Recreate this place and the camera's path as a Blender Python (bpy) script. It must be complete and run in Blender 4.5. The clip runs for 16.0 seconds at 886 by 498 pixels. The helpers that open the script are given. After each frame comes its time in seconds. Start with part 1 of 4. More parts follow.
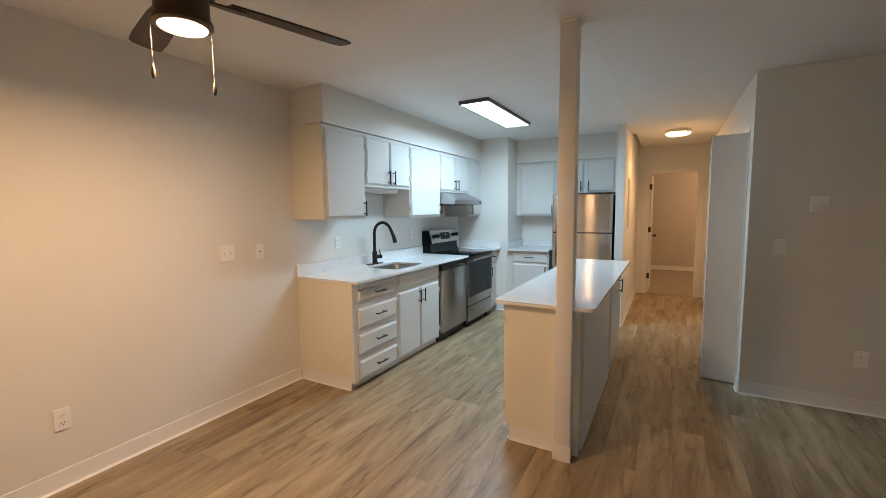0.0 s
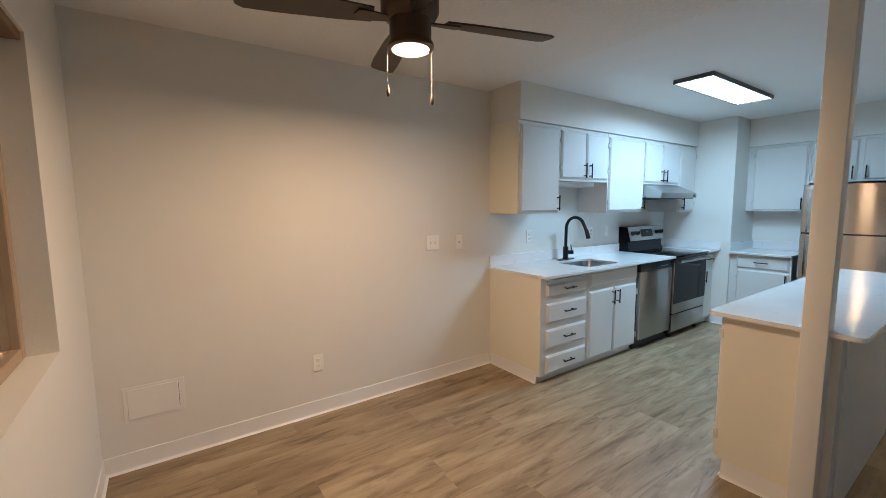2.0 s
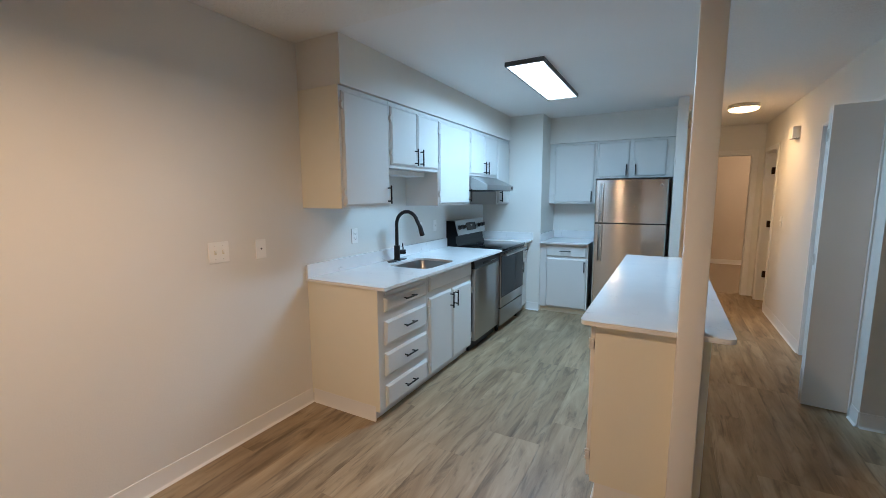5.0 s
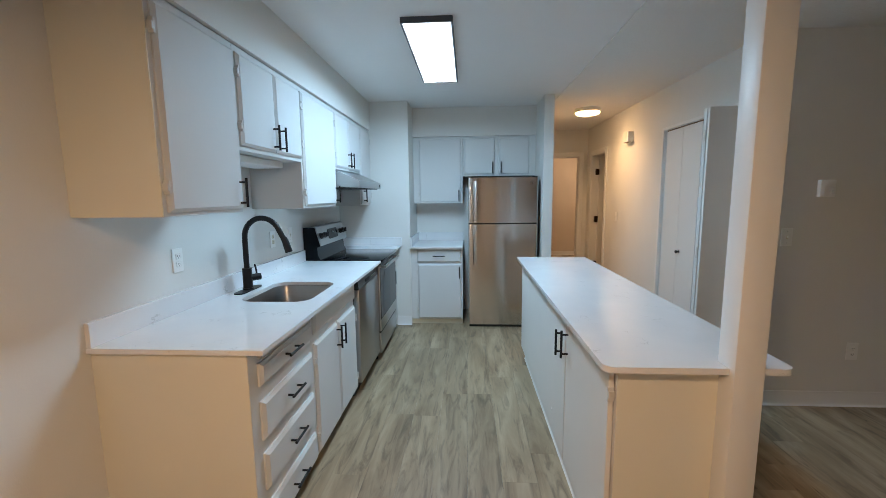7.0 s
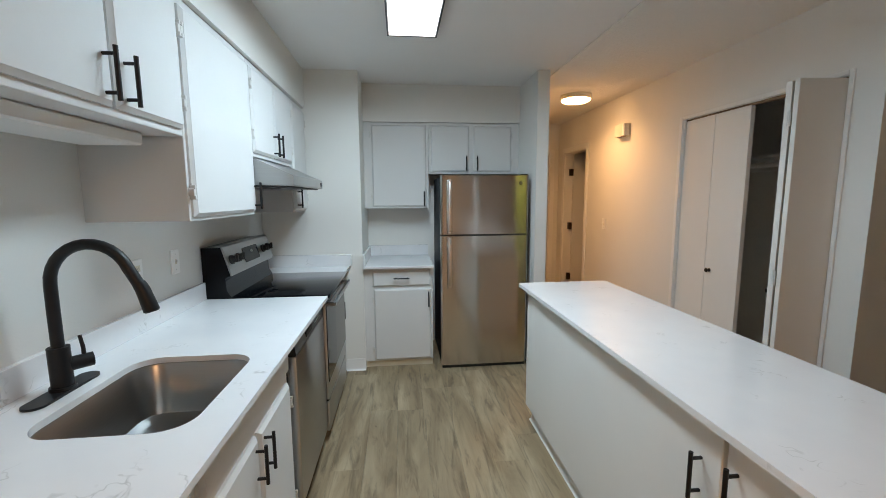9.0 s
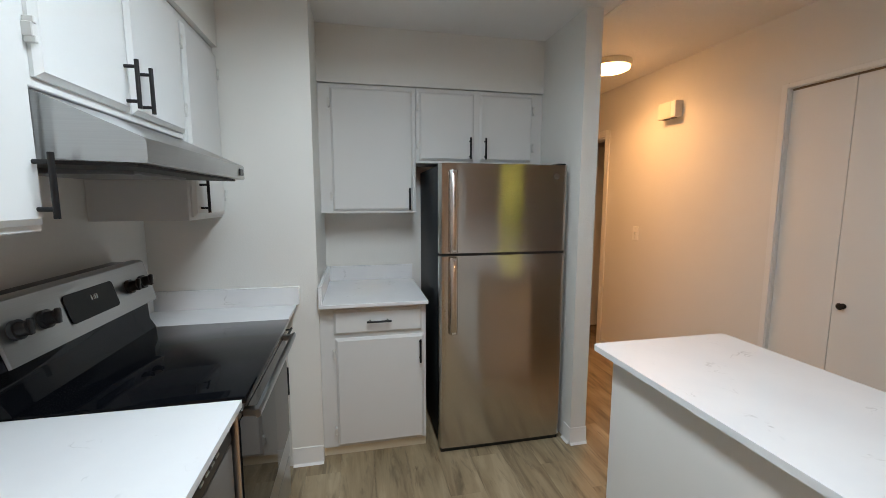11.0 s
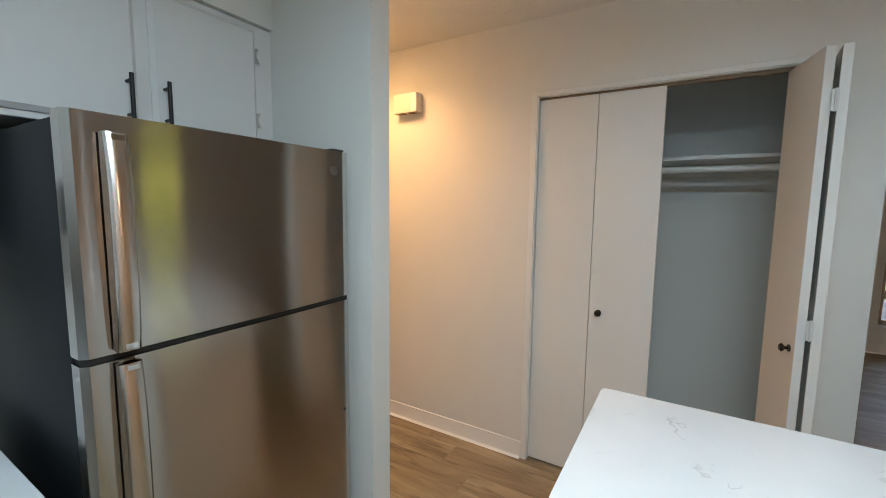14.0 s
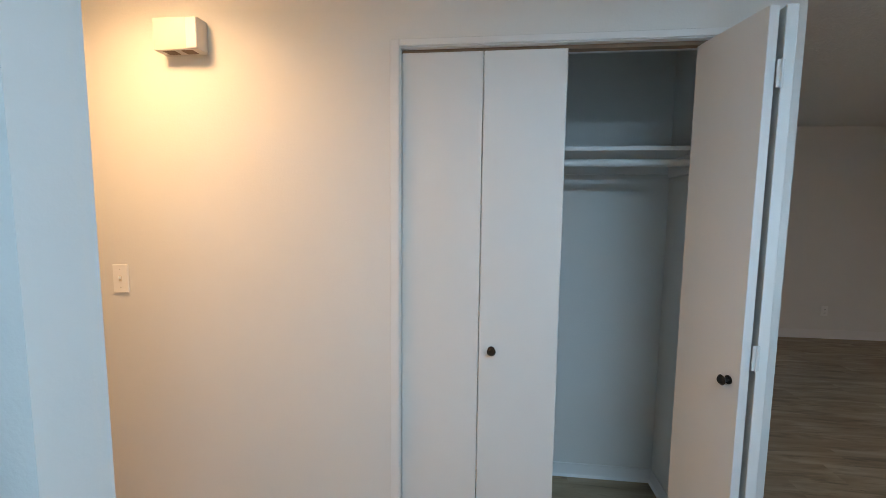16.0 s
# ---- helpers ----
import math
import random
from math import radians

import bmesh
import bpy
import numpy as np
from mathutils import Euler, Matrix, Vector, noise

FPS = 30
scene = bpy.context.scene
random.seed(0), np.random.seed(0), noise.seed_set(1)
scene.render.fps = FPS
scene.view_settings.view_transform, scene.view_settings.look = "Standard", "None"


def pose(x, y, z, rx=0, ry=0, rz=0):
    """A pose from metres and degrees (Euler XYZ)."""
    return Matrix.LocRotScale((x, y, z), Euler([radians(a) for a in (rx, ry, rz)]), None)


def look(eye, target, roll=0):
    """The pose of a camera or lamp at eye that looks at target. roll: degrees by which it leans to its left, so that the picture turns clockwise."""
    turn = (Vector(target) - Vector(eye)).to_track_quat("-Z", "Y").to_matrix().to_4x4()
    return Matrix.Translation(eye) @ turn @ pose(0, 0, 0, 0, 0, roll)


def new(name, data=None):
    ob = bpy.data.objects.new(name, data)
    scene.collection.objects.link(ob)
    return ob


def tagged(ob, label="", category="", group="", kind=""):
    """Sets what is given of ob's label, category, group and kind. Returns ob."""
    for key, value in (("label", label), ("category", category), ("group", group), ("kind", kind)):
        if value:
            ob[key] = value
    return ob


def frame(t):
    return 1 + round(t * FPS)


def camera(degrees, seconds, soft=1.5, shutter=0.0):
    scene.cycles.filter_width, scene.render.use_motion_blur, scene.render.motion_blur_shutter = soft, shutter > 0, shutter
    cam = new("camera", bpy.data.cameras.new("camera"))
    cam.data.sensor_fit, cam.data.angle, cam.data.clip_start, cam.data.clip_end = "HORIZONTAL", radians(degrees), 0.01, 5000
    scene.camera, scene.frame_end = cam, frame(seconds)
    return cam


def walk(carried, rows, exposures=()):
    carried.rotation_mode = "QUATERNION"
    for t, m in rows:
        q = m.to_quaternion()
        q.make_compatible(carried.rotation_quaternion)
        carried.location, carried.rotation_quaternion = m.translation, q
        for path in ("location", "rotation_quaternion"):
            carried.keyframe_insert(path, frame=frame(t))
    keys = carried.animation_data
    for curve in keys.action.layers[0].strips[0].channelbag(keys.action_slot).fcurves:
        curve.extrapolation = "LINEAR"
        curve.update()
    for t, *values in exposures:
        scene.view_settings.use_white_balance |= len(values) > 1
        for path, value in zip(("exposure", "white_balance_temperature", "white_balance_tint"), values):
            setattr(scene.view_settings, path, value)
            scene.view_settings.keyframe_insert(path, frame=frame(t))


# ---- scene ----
cam = camera(94.8, 16.0, soft=0.85)
PATH = [
    (0, (0.879, 0.441, 1.472), (-0.086, 2.182, 1.282), -0.6),
    (0.5, (0.879, 0.434, 1.474), (-0.329, 2.016, 1.277), -0.5),
    (1, (0.867, 0.424, 1.478), (-0.534, 1.837, 1.272), -0.4),
    (1.5, (0.872, 0.418, 1.478), (-0.673, 1.67, 1.269), -0.5),
    (2, (0.876, 0.411, 1.481), (-0.756, 1.548, 1.268), -0.5),
    (2.5, (0.881, 0.416, 1.481), (-0.781, 1.507, 1.264), -0.5),
    (3, (0.854, 0.456, 1.478), (-0.782, 1.584, 1.257), -0.5),
    (3.5, (0.74, 0.511, 1.473), (-0.809, 1.756, 1.249), -0.5),
    (4, (0.598, 0.58, 1.469), (-0.794, 1.997, 1.233), -0.5),
    (4.5, (0.453, 0.715, 1.455), (-0.731, 2.308, 1.21), -0.4),
    (5, (0.271, 0.884, 1.481), (-0.688, 2.621, 1.224), -0.3),
    (7.5, (-0.632, 1.717, 1.47), (-0.62, 3.7, 1.212), -0.4),
    (8, (-0.724, 1.997, 1.486), (-0.625, 3.978, 1.233), -0.0),
    (8.5, (-0.782, 2.278, 1.482), (-0.62, 4.256, 1.23), -0.2),
    (11, (-0.924, 3.781, 1.462), (-0.515, 5.724, 1.221), -0.0),
    (11.5, (-0.952, 4.046, 1.471), (-0.424, 5.96, 1.23), 0.0),
    (12, (-0.942, 4.31, 1.461), (-0.237, 6.166, 1.22), 0.1),
    (12.5, (-0.9, 4.526, 1.464), (0.042, 6.275, 1.235), 0.2),
    (13, (-0.855, 4.689, 1.471), (0.359, 6.262, 1.242), 0.5),
    (13.5, (-0.828, 4.831, 1.479), (0.662, 6.146, 1.257), 0.6),
    (14, (-0.786, 4.933, 1.482), (0.92, 5.955, 1.271), 0.7),
    (14.5, (-0.652, 5.051, 1.461), (1.19, 5.804, 1.263), 0.7),
    (15, (-0.455, 5.163, 1.471), (1.463, 5.696, 1.279), 0.7),
    (15.5, (-0.28, 5.237, 1.471), (1.68, 5.591, 1.282), 0.6),
    (16, (-0.118, 5.326, 1.473), (1.861, 5.546, 1.283), 0.6),
]
EXPOSURES = [(0.0, 3.92, 6700, 12), (1.0, 3.83, 5950, 9), (2.5, 3.8, 5800, 8), (4.0, 3.74, 5900, 9), (5.0, 3.74, 5600, 8),
             (7.5, 3.7, 6250, 12), (8.0, 3.74, 6600, 14), (8.5, 3.68, 7000, 16), (11.0, 3.5, 8000, 24), (11.5, 3.58, 7500, 21), (12.0, 3.62, 7200, 18), (12.5, 3.60, 7000, 16),
             (13.0, 3.58, 7100, 16), (14.0, 3.72, 7300, 16), (14.5, 3.9, 7000, 15), (15.0, 3.98, 6550, 13), (16.0, 3.92, 5900, 11)]
walk(cam, [(t, look(eye, target, roll)) for t, eye, target, roll in PATH], EXPOSURES)

# ---- exposure, world, lamps ----
world = bpy.data.worlds.new("sky")
scene.world = world
world.use_nodes = True
wn = world.node_tree
sky = wn.nodes.new("ShaderNodeTexSky")
sky.sky_type, sky.sun_disc = "NISHITA", False
sky.sun_elevation, sky.sun_rotation = radians(46), radians(-34)
wn.links.new(sky.outputs[0], wn.nodes["Background"].inputs[0])
wn.nodes["Background"].inputs[1].default_value = 0.15

sun = new("sun", bpy.data.lights.new("sun", "SUN"))
sun.data.energy, sun.data.angle, sun.data.color = 3.4, radians(0.5), (1.0, 0.95, 0.86)
sun.matrix_world = look((-16, 24, 30), (0, 0, 0))


def lamp(name, kind, m, watts, colour, size=0.1, size_y=None, spread=180):
    ob = new(name, bpy.data.lights.new(name, kind))
    ob.data.energy, ob.data.color = watts, colour
    if kind == "AREA":
        ob.data.shape = "RECTANGLE" if size_y else "DISK"
        ob.data.size = size
        if size_y:
            ob.data.size_y = size_y
    else:
        ob.data.shadow_soft_size = size
    if kind == "AREA":
        ob.data.spread = radians(spread)
    ob.matrix_world = m
    return ob


WARM = (1.0, 0.62, 0.34)
COOL = (0.51, 0.79, 1.0)
lamp("kitchen_panel_lamp", "AREA", pose(-0.727, 4.572, 2.425), 3.08, COOL, 0.27, 1.22, 172)
lamp("fan_lamp", "AREA", pose(-0.71, 1.355, 2.135), 2.1, WARM, 0.15)
lamp("hall_lamp", "AREA", pose(0.93, 6.60, 2.395), 0.68, (1.0, 0.575, 0.25), 0.26, None, 140)
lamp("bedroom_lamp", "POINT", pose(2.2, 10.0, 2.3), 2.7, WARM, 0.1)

# ---- materials ----


def mat(name, colour, rough=0.5, metal=0.0, spec=0.5):
    m = bpy.data.materials.new(name)
    m.use_nodes = True
    b = m.node_tree.nodes["Principled BSDF"]
    b.inputs["Base Color"].default_value = (*colour, 1)
    b.inputs["Roughness"].default_value = rough
    b.inputs["Metallic"].default_value = metal
    b.inputs["Specular IOR Level"].default_value = spec
    return m


def node(m, kind, **values):
    n = m.node_tree.nodes.new(kind)
    for k, v in values.items():
        if k in n.inputs:
            n.inputs[k].default_value = v
    return n


def wire(m, a, b):
    m.node_tree.links.new(a, b)


def coords(m, scale=(1, 1, 1), kind="Object"):
    c = node(m, "ShaderNodeTexCoord")
    mp = node(m, "ShaderNodeMapping")
    mp.inputs["Scale"].default_value = scale
    wire(m, c.outputs[kind], mp.inputs["Vector"])
    return mp.outputs[0]


def noise_tex(m, vec, scale, detail=3.0, rough=0.5, distortion=0.0):
    n = node(m, "ShaderNodeTexNoise", Scale=scale, Detail=detail, Roughness=rough, Distortion=distortion)
    wire(m, vec, n.inputs["Vector"])
    return n.outputs["Fac"]


def ramp(m, fac, *stops):
    r = node(m, "ShaderNodeValToRGB")
    e = r.color_ramp.elements
    while len(e) < len(stops):
        e.new(0.5)
    for el, (p, c) in zip(e, stops):
        el.position = p
        el.color = (*c, 1) if len(c) == 3 else c
    wire(m, fac, r.inputs[0])
    return r.outputs[0]


def bump(m, fac, strength, distance=0.01):
    b = node(m, "ShaderNodeBump", Strength=strength, Distance=distance)
    wire(m, fac, b.inputs["Height"])
    wire(m, b.outputs[0], m.node_tree.nodes["Principled BSDF"].inputs["Normal"])


def bsdf(m):
    return m.node_tree.nodes["Principled BSDF"]


def painted(name, colour, rough=0.55, grain=180, depth=0.1, spread=0.04, spec=0.35):
    """Paint with two scales of variation: broad unevenness and fine roller texture."""
    m = mat(name, colour, rough, 0, spec)
    v = coords(m)
    f = noise_tex(m, v, 1.3, 4, 0.6)
    dark = tuple(c * (1 - spread) for c in colour)
    lite = tuple(min(1, c * (1 + spread)) for c in colour)
    wire(m, ramp(m, f, (0.3, dark), (0.7, lite)), bsdf(m).inputs["Base Color"])
    bump(m, noise_tex(m, v, grain, 3, 0.6), depth, 0.004)
    return m


M_WALL = painted("wall_paint", (0.765, 0.752, 0.712), 0.6, 120, 0.18, 0.02)
M_TRIM = painted("trim_paint", (0.81, 0.80, 0.775), 0.38, 60, 0.05, 0.02)
M_CAB = painted("cabinet_paint", (0.69, 0.686, 0.67), 0.55, 45, 0.06, 0.02, 0.12)
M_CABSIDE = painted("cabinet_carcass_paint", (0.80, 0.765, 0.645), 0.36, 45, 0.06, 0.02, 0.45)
M_DOORP = painted("door_paint", (0.78, 0.765, 0.73), 0.42, 30, 0.05, 0.02)
M_CEIL = painted("smooth_ceiling_paint", (0.82, 0.815, 0.80), 0.65, 60, 0.1, 0.015)
# off-white wall paint with the rooms' warm lamplight mixed into its colour
M_BED = painted("warm_lit_room_paint", (0.62, 0.56, 0.48), 0.6, 120, 0.15, 0.02)
M_PLATE = mat("white_plastic", (0.88, 0.87, 0.84), 0.28)
M_SLOT = mat("slot_dark", (0.02, 0.02, 0.02), 0.6)
M_IVORY = mat("ivory_plastic", (0.72, 0.66, 0.52), 0.4)
M_CHIME = mat("aged_white_plastic", (0.74, 0.69, 0.62), 0.45)
M_BLACK = mat("matte_black_metal", (0.009, 0.009, 0.010), 0.42, 0.0, 0.35)
M_PLASTIC = mat("black_plastic", (0.014, 0.014, 0.015), 0.35)
M_GLASSBLK = mat("black_glass", (0.004, 0.0045, 0.006), 0.03, 0.0, 0.16)
M_RUBBER = mat("dark_rubber", (0.02, 0.02, 0.02), 0.7)
M_CAULK = mat("white_caulk", (0.85, 0.84, 0.82), 0.4)
M_CHROME = mat("polished_steel", (0.72, 0.71, 0.69), 0.12, 1.0)
M_KNOB = mat("oil_bronze", (0.03, 0.024, 0.02), 0.3, 0.6)
M_BROWN = mat("brown_panel_edge", (0.22, 0.14, 0.08), 0.5)
M_HINGE = mat("painted_hinge", (0.66, 0.65, 0.62), 0.35)
M_DARKHINGE = mat("bronze_hinge", (0.05, 0.03, 0.02), 0.35, 0.7)
M_DISPLAY = mat("display_digit", (0.6, 0.7, 0.72), 0.4)
M_FILTER = mat("grey_filter", (0.25, 0.25, 0.25), 0.4, 0.8)


def textured_ceiling():
    m = mat("textured_ceiling_paint", (0.81, 0.792, 0.755), 0.75, 0, 0.25)
    v = coords(m)
    f = noise_tex(m, v, 38, 4, 0.55)
    sharp = ramp(m, f, (0.45, (0, 0, 0)), (0.58, (1, 1, 1)))
    bump(m, sharp, 0.35, 0.004)
    return m


M_CEILTEX = textured_ceiling()


def quartz():
    m = mat("white_quartz", (0.86, 0.86, 0.85), 0.10, 0, 0.55)
    v = coords(m)
    warp = node(m, "ShaderNodeTexNoise", Scale=2.2, Detail=4, Roughness=0.6)
    wire(m, v, warp.inputs["Vector"])
    mix = node(m, "ShaderNodeVectorMath")
    mix.operation = "MULTIPLY_ADD"
    mix.inputs[1].default_value = (0.5, 0.5, 0.5)
    wire(m, warp.outputs["Color"], mix.inputs[0])
    wire(m, v, mix.inputs[2])
    n = node(m, "ShaderNodeTexNoise", Scale=3.1, Detail=4.0, Roughness=0.62)
    wire(m, mix.outputs[0], n.inputs["Vector"])
    vein = ramp(m, n.outputs["Fac"], (0.4915, (0, 0, 0)), (0.5, (1, 1, 1)), (0.5085, (0, 0, 0)))
    patch = ramp(m, noise_tex(m, v, 9.0, 3, 0.6), (0.55, (0, 0, 0)), (0.70, (1, 1, 1)))
    mul = node(m, "ShaderNodeMath")
    mul.operation = "MULTIPLY"
    wire(m, vein, mul.inputs[0])
    wire(m, patch, mul.inputs[1])
    cloud = ramp(m, noise_tex(m, v, 5, 5), (0.3, (0.77, 0.775, 0.785)), (0.7, (0.82, 0.82, 0.82)))
    mx = node(m, "ShaderNodeMixRGB")
    mx.inputs[2].default_value = (0.55, 0.545, 0.54, 1)
    wire(m, mul.outputs[0], mx.inputs[0])
    wire(m, cloud, mx.inputs[1])
    wire(m, mx.outputs[0], bsdf(m).inputs["Base Color"])
    return m


M_QUARTZ = quartz()


def plank_wood(per_island=False):
    """Grey-brown oak vinyl: tone per plank, long grain along y, cathedral streaks and knots."""
    m = mat("oak_vinyl_far" if per_island else "oak_vinyl", (0.3, 0.25, 0.19), 0.42, 0, 0.4)
    if per_island:
        g = node(m, "ShaderNodeNewGeometry")
        rnd = g.outputs["Random Per Island"]
        c = node(m, "ShaderNodeTexCoord").outputs["Object"]
    else:
        rnd = node(m, "ShaderNodeObjectInfo").outputs["Random"]
        c = node(m, "ShaderNodeTexCoord").outputs["Object"]
    comb = node(m, "ShaderNodeCombineXYZ")
    for i, k in enumerate((37.0, 91.0, 13.0)):
        s = node(m, "ShaderNodeMath")
        s.operation = "MULTIPLY"
        s.inputs[1].default_value = k
        wire(m, rnd, s.inputs[0])
        wire(m, s.outputs[0], comb.inputs[i])
    add = node(m, "ShaderNodeVectorMath")
    wire(m, c, add.inputs[0])
    wire(m, comb.outputs[0], add.inputs[1])

    def stretched(sx, sy):
        mp = node(m, "ShaderNodeMapping")
        mp.inputs["Scale"].default_value = (sx, sy, 1)
        wire(m, add.outputs[0], mp.inputs["Vector"])
        return mp.outputs[0]

    broad = noise_tex(m, stretched(8, 1.2), 1.0, 5, 0.6, 0.6)
    fine = noise_tex(m, stretched(70, 4.0), 1.0, 4, 0.6, 0.4)
    streak = noise_tex(m, stretched(17, 2.5), 1.0, 5, 0.6, 0.9)
    knot = noise_tex(m, stretched(20, 6.0), 1.0, 3, 0.55, 1.4)
    base = ramp(m, broad, (0.30, (0.225, 0.160, 0.094)), (0.5, (0.345, 0.258, 0.158)), (0.70, (0.48, 0.378, 0.248)))
    tone = ramp(m, rnd, (0.0, (0.90, 0.90, 0.905)), (1.0, (1.0, 0.995, 0.99)))

    def darken(colour, fac, by, amount=1.0):
        mx = node(m, "ShaderNodeMixRGB")
        mx.blend_type = "MULTIPLY"
        if fac is None:
            mx.inputs[0].default_value = amount
        else:
            wire(m, fac, mx.inputs[0])
        wire(m, colour, mx.inputs[1])
        if isinstance(by, tuple):
            mx.inputs[2].default_value = by
        else:
            wire(m, by, mx.inputs[2])
        return mx.outputs[0]

    c1 = darken(base, None, tone)
    c2 = darken(c1, None, ramp(m, fine, (0.3, (0.90, 0.89, 0.875)), (0.7, (1.05, 1.05, 1.05))), 0.5)
    c3 = darken(c2, ramp(m, streak, (0.51, (0, 0, 0)), (0.68, (0.95, 0.95, 0.95))), (0.54, 0.53, 0.53, 1))
    c4 = darken(c3, ramp(m, knot, (0.70, (0, 0, 0)), (0.79, (0.85, 0.85, 0.85))), (0.36, 0.30, 0.27, 1))
    wire(m, c4, bsdf(m).inputs["Base Color"])
    wire(m, ramp(m, fine, (0.2, (0.48, 0.48, 0.48)), (0.8, (0.36, 0.36, 0.36))), bsdf(m).inputs["Roughness"])
    bump(m, fine, 0.08, 0.002)
    return m


M_PLANK = plank_wood()
M_PLANKFAR = plank_wood(True)


def steel(name, colour, rough, aniso, axis="Z", turn=0.25):
    m = mat(name, colour, rough, 1.0)
    b = bsdf(m)
    b.inputs["Anisotropic"].default_value = aniso
    b.inputs["Anisotropic Rotation"].default_value = turn
    t = node(m, "ShaderNodeTangent")
    t.direction_type, t.axis = "RADIAL", axis
    wire(m, t.outputs[0], b.inputs["Tangent"])
    v = coords(m, (3, 3, 600))
    f = noise_tex(m, v, 1.0, 3, 0.6)
    wire(m, ramp(m, f, (0.3, tuple(c * 0.93 for c in colour)), (0.7, colour)), b.inputs["Base Color"])
    return m


M_STEEL = steel("brushed_stainless", (0.56, 0.543, 0.517), 0.16, 1.0)
M_STEELX = steel("brushed_stainless_range", (0.43, 0.43, 0.425), 0.29, 0.9)
M_SINK = steel("satin_sink_steel", (0.36, 0.355, 0.345), 0.30, 0.3)
M_FRSIDE = painted("fridge_side_enamel", (0.016, 0.020, 0.024), 0.55, 300, 0.12, 0.08, 0.22)
M_FAN = painted("espresso_fan", (0.055, 0.036, 0.026), 0.4, 90, 0.05, 0.15, 0.4)
M_FANBODY = mat("bronze_fan_body", (0.09, 0.06, 0.04), 0.4, 0.5)
M_TAN = painted("tan_window_vinyl", (0.40, 0.30, 0.21), 0.45, 50, 0.05, 0.05)


def carpet():
    m = mat("beige_carpet", (0.42, 0.35, 0.27), 0.95, 0, 0.1)
    v = coords(m)
    f = noise_tex(m, v, 260, 3, 0.7)
    wire(m, ramp(m, f, (0.3, (0.30, 0.25, 0.19)), (0.7, (0.47, 0.40, 0.32))), bsdf(m).inputs["Base Color"])
    bump(m, f, 0.6, 0.006)
    return m


M_CARPET = carpet()


def glow(name, colour, strength):
    m = bpy.data.materials.new(name)
    m.use_nodes = True
    b = bsdf(m)
    b.inputs["Base Color"].default_value = (0.8, 0.8, 0.8, 1)
    b.inputs["Emission Color"].default_value = (*colour, 1)
    b.inputs["Emission Strength"].default_value = strength
    return m


M_GLOWCOOL = glow("cool_led_diffuser", (0.80, 0.93, 1.0), 0.34)
M_GLOWHALL = glow("warm_hall_diffuser", (1.0, 0.60, 0.28), 1.6)
M_GLOWWARM = glow("warm_led_diffuser", (1.0, 0.76, 0.46), 0.45)


def glass():
    m = bpy.data.materials.new("window_glass")
    m.use_nodes = True
    b = bsdf(m)
    b.inputs["Base Color"].default_value = (0.93, 0.96, 0.94, 1)
    b.inputs["Roughness"].default_value = 0.0
    b.inputs["Transmission Weight"].default_value = 1.0
    b.inputs["IOR"].default_value = 1.45
    return m


M_GLASS = glass()


def dim_sheet_mesh():
    """Dark sheet added to dim the window view: fine holes let part through."""
    m = mat("dim_sheet_weave", (0.045, 0.04, 0.034), 0.7, 0, 0.2)
    wire(m, ramp(m, noise_tex(m, coords(m), 900, 1), (0.45, (0.72, 0.72, 0.72)), (0.55, (0.9, 0.9, 0.9))), bsdf(m).inputs["Alpha"])
    return m


M_DIMSHEET = dim_sheet_mesh()


def ground_mat(name, a, b, scale, depth=0.3):
    m = mat(name, a, 0.9, 0, 0.2)
    v = coords(m)
    f = noise_tex(m, v, scale, 6, 0.7)
    wire(m, ramp(m, f, (0.3, a), (0.7, b)), bsdf(m).inputs["Base Color"])
    bump(m, f, depth, 0.03)
    return m


M_GRASS = ground_mat("lawn", (0.015, 0.036, 0.012), (0.04, 0.075, 0.025), 14)
M_GRAVEL = ground_mat("grey_gravel", (0.06, 0.054, 0.048), (0.17, 0.155, 0.14), 40)
M_CONC = ground_mat("pale_concrete", (0.20, 0.195, 0.19), (0.28, 0.27, 0.26), 6, 0.1)
M_ROCK = ground_mat("grey_rock", (0.04, 0.038, 0.037), (0.10, 0.095, 0.09), 7)
M_BARK = ground_mat("bark", (0.05, 0.035, 0.025), (0.12, 0.09, 0.065), 18)


def leaf_mat(name="leaf", a=(0.025, 0.05, 0.012), b=(0.055, 0.095, 0.022), c=(0.12, 0.16, 0.035)):
    m = mat(name, b, 0.55, 0, 0.3)
    g = node(m, "ShaderNodeNewGeometry")
    wire(m, ramp(m, g.outputs["Random Per Island"], (0.0, a), (0.6, b), (1.0, c)), bsdf(m).inputs["Base Color"])
    bsdf(m).inputs["Transmission Weight"].default_value = 0.0
    return m


# shaded foliage: leaf colours darkened to hold the shade
M_LEAF = leaf_mat(a=(0.012, 0.028, 0.008), b=(0.028, 0.054, 0.015), c=(0.075, 0.105, 0.025))
# sunlit foliage: strong sun is put into these overbright leaf colours
M_LEAFSUN = leaf_mat("sunlit_leaf", (0.16, 0.18, 0.03), (0.25, 0.27, 0.05), (0.34, 0.34, 0.07))

# ---- mesh helpers ----


def bm_new():
    return bmesh.new()


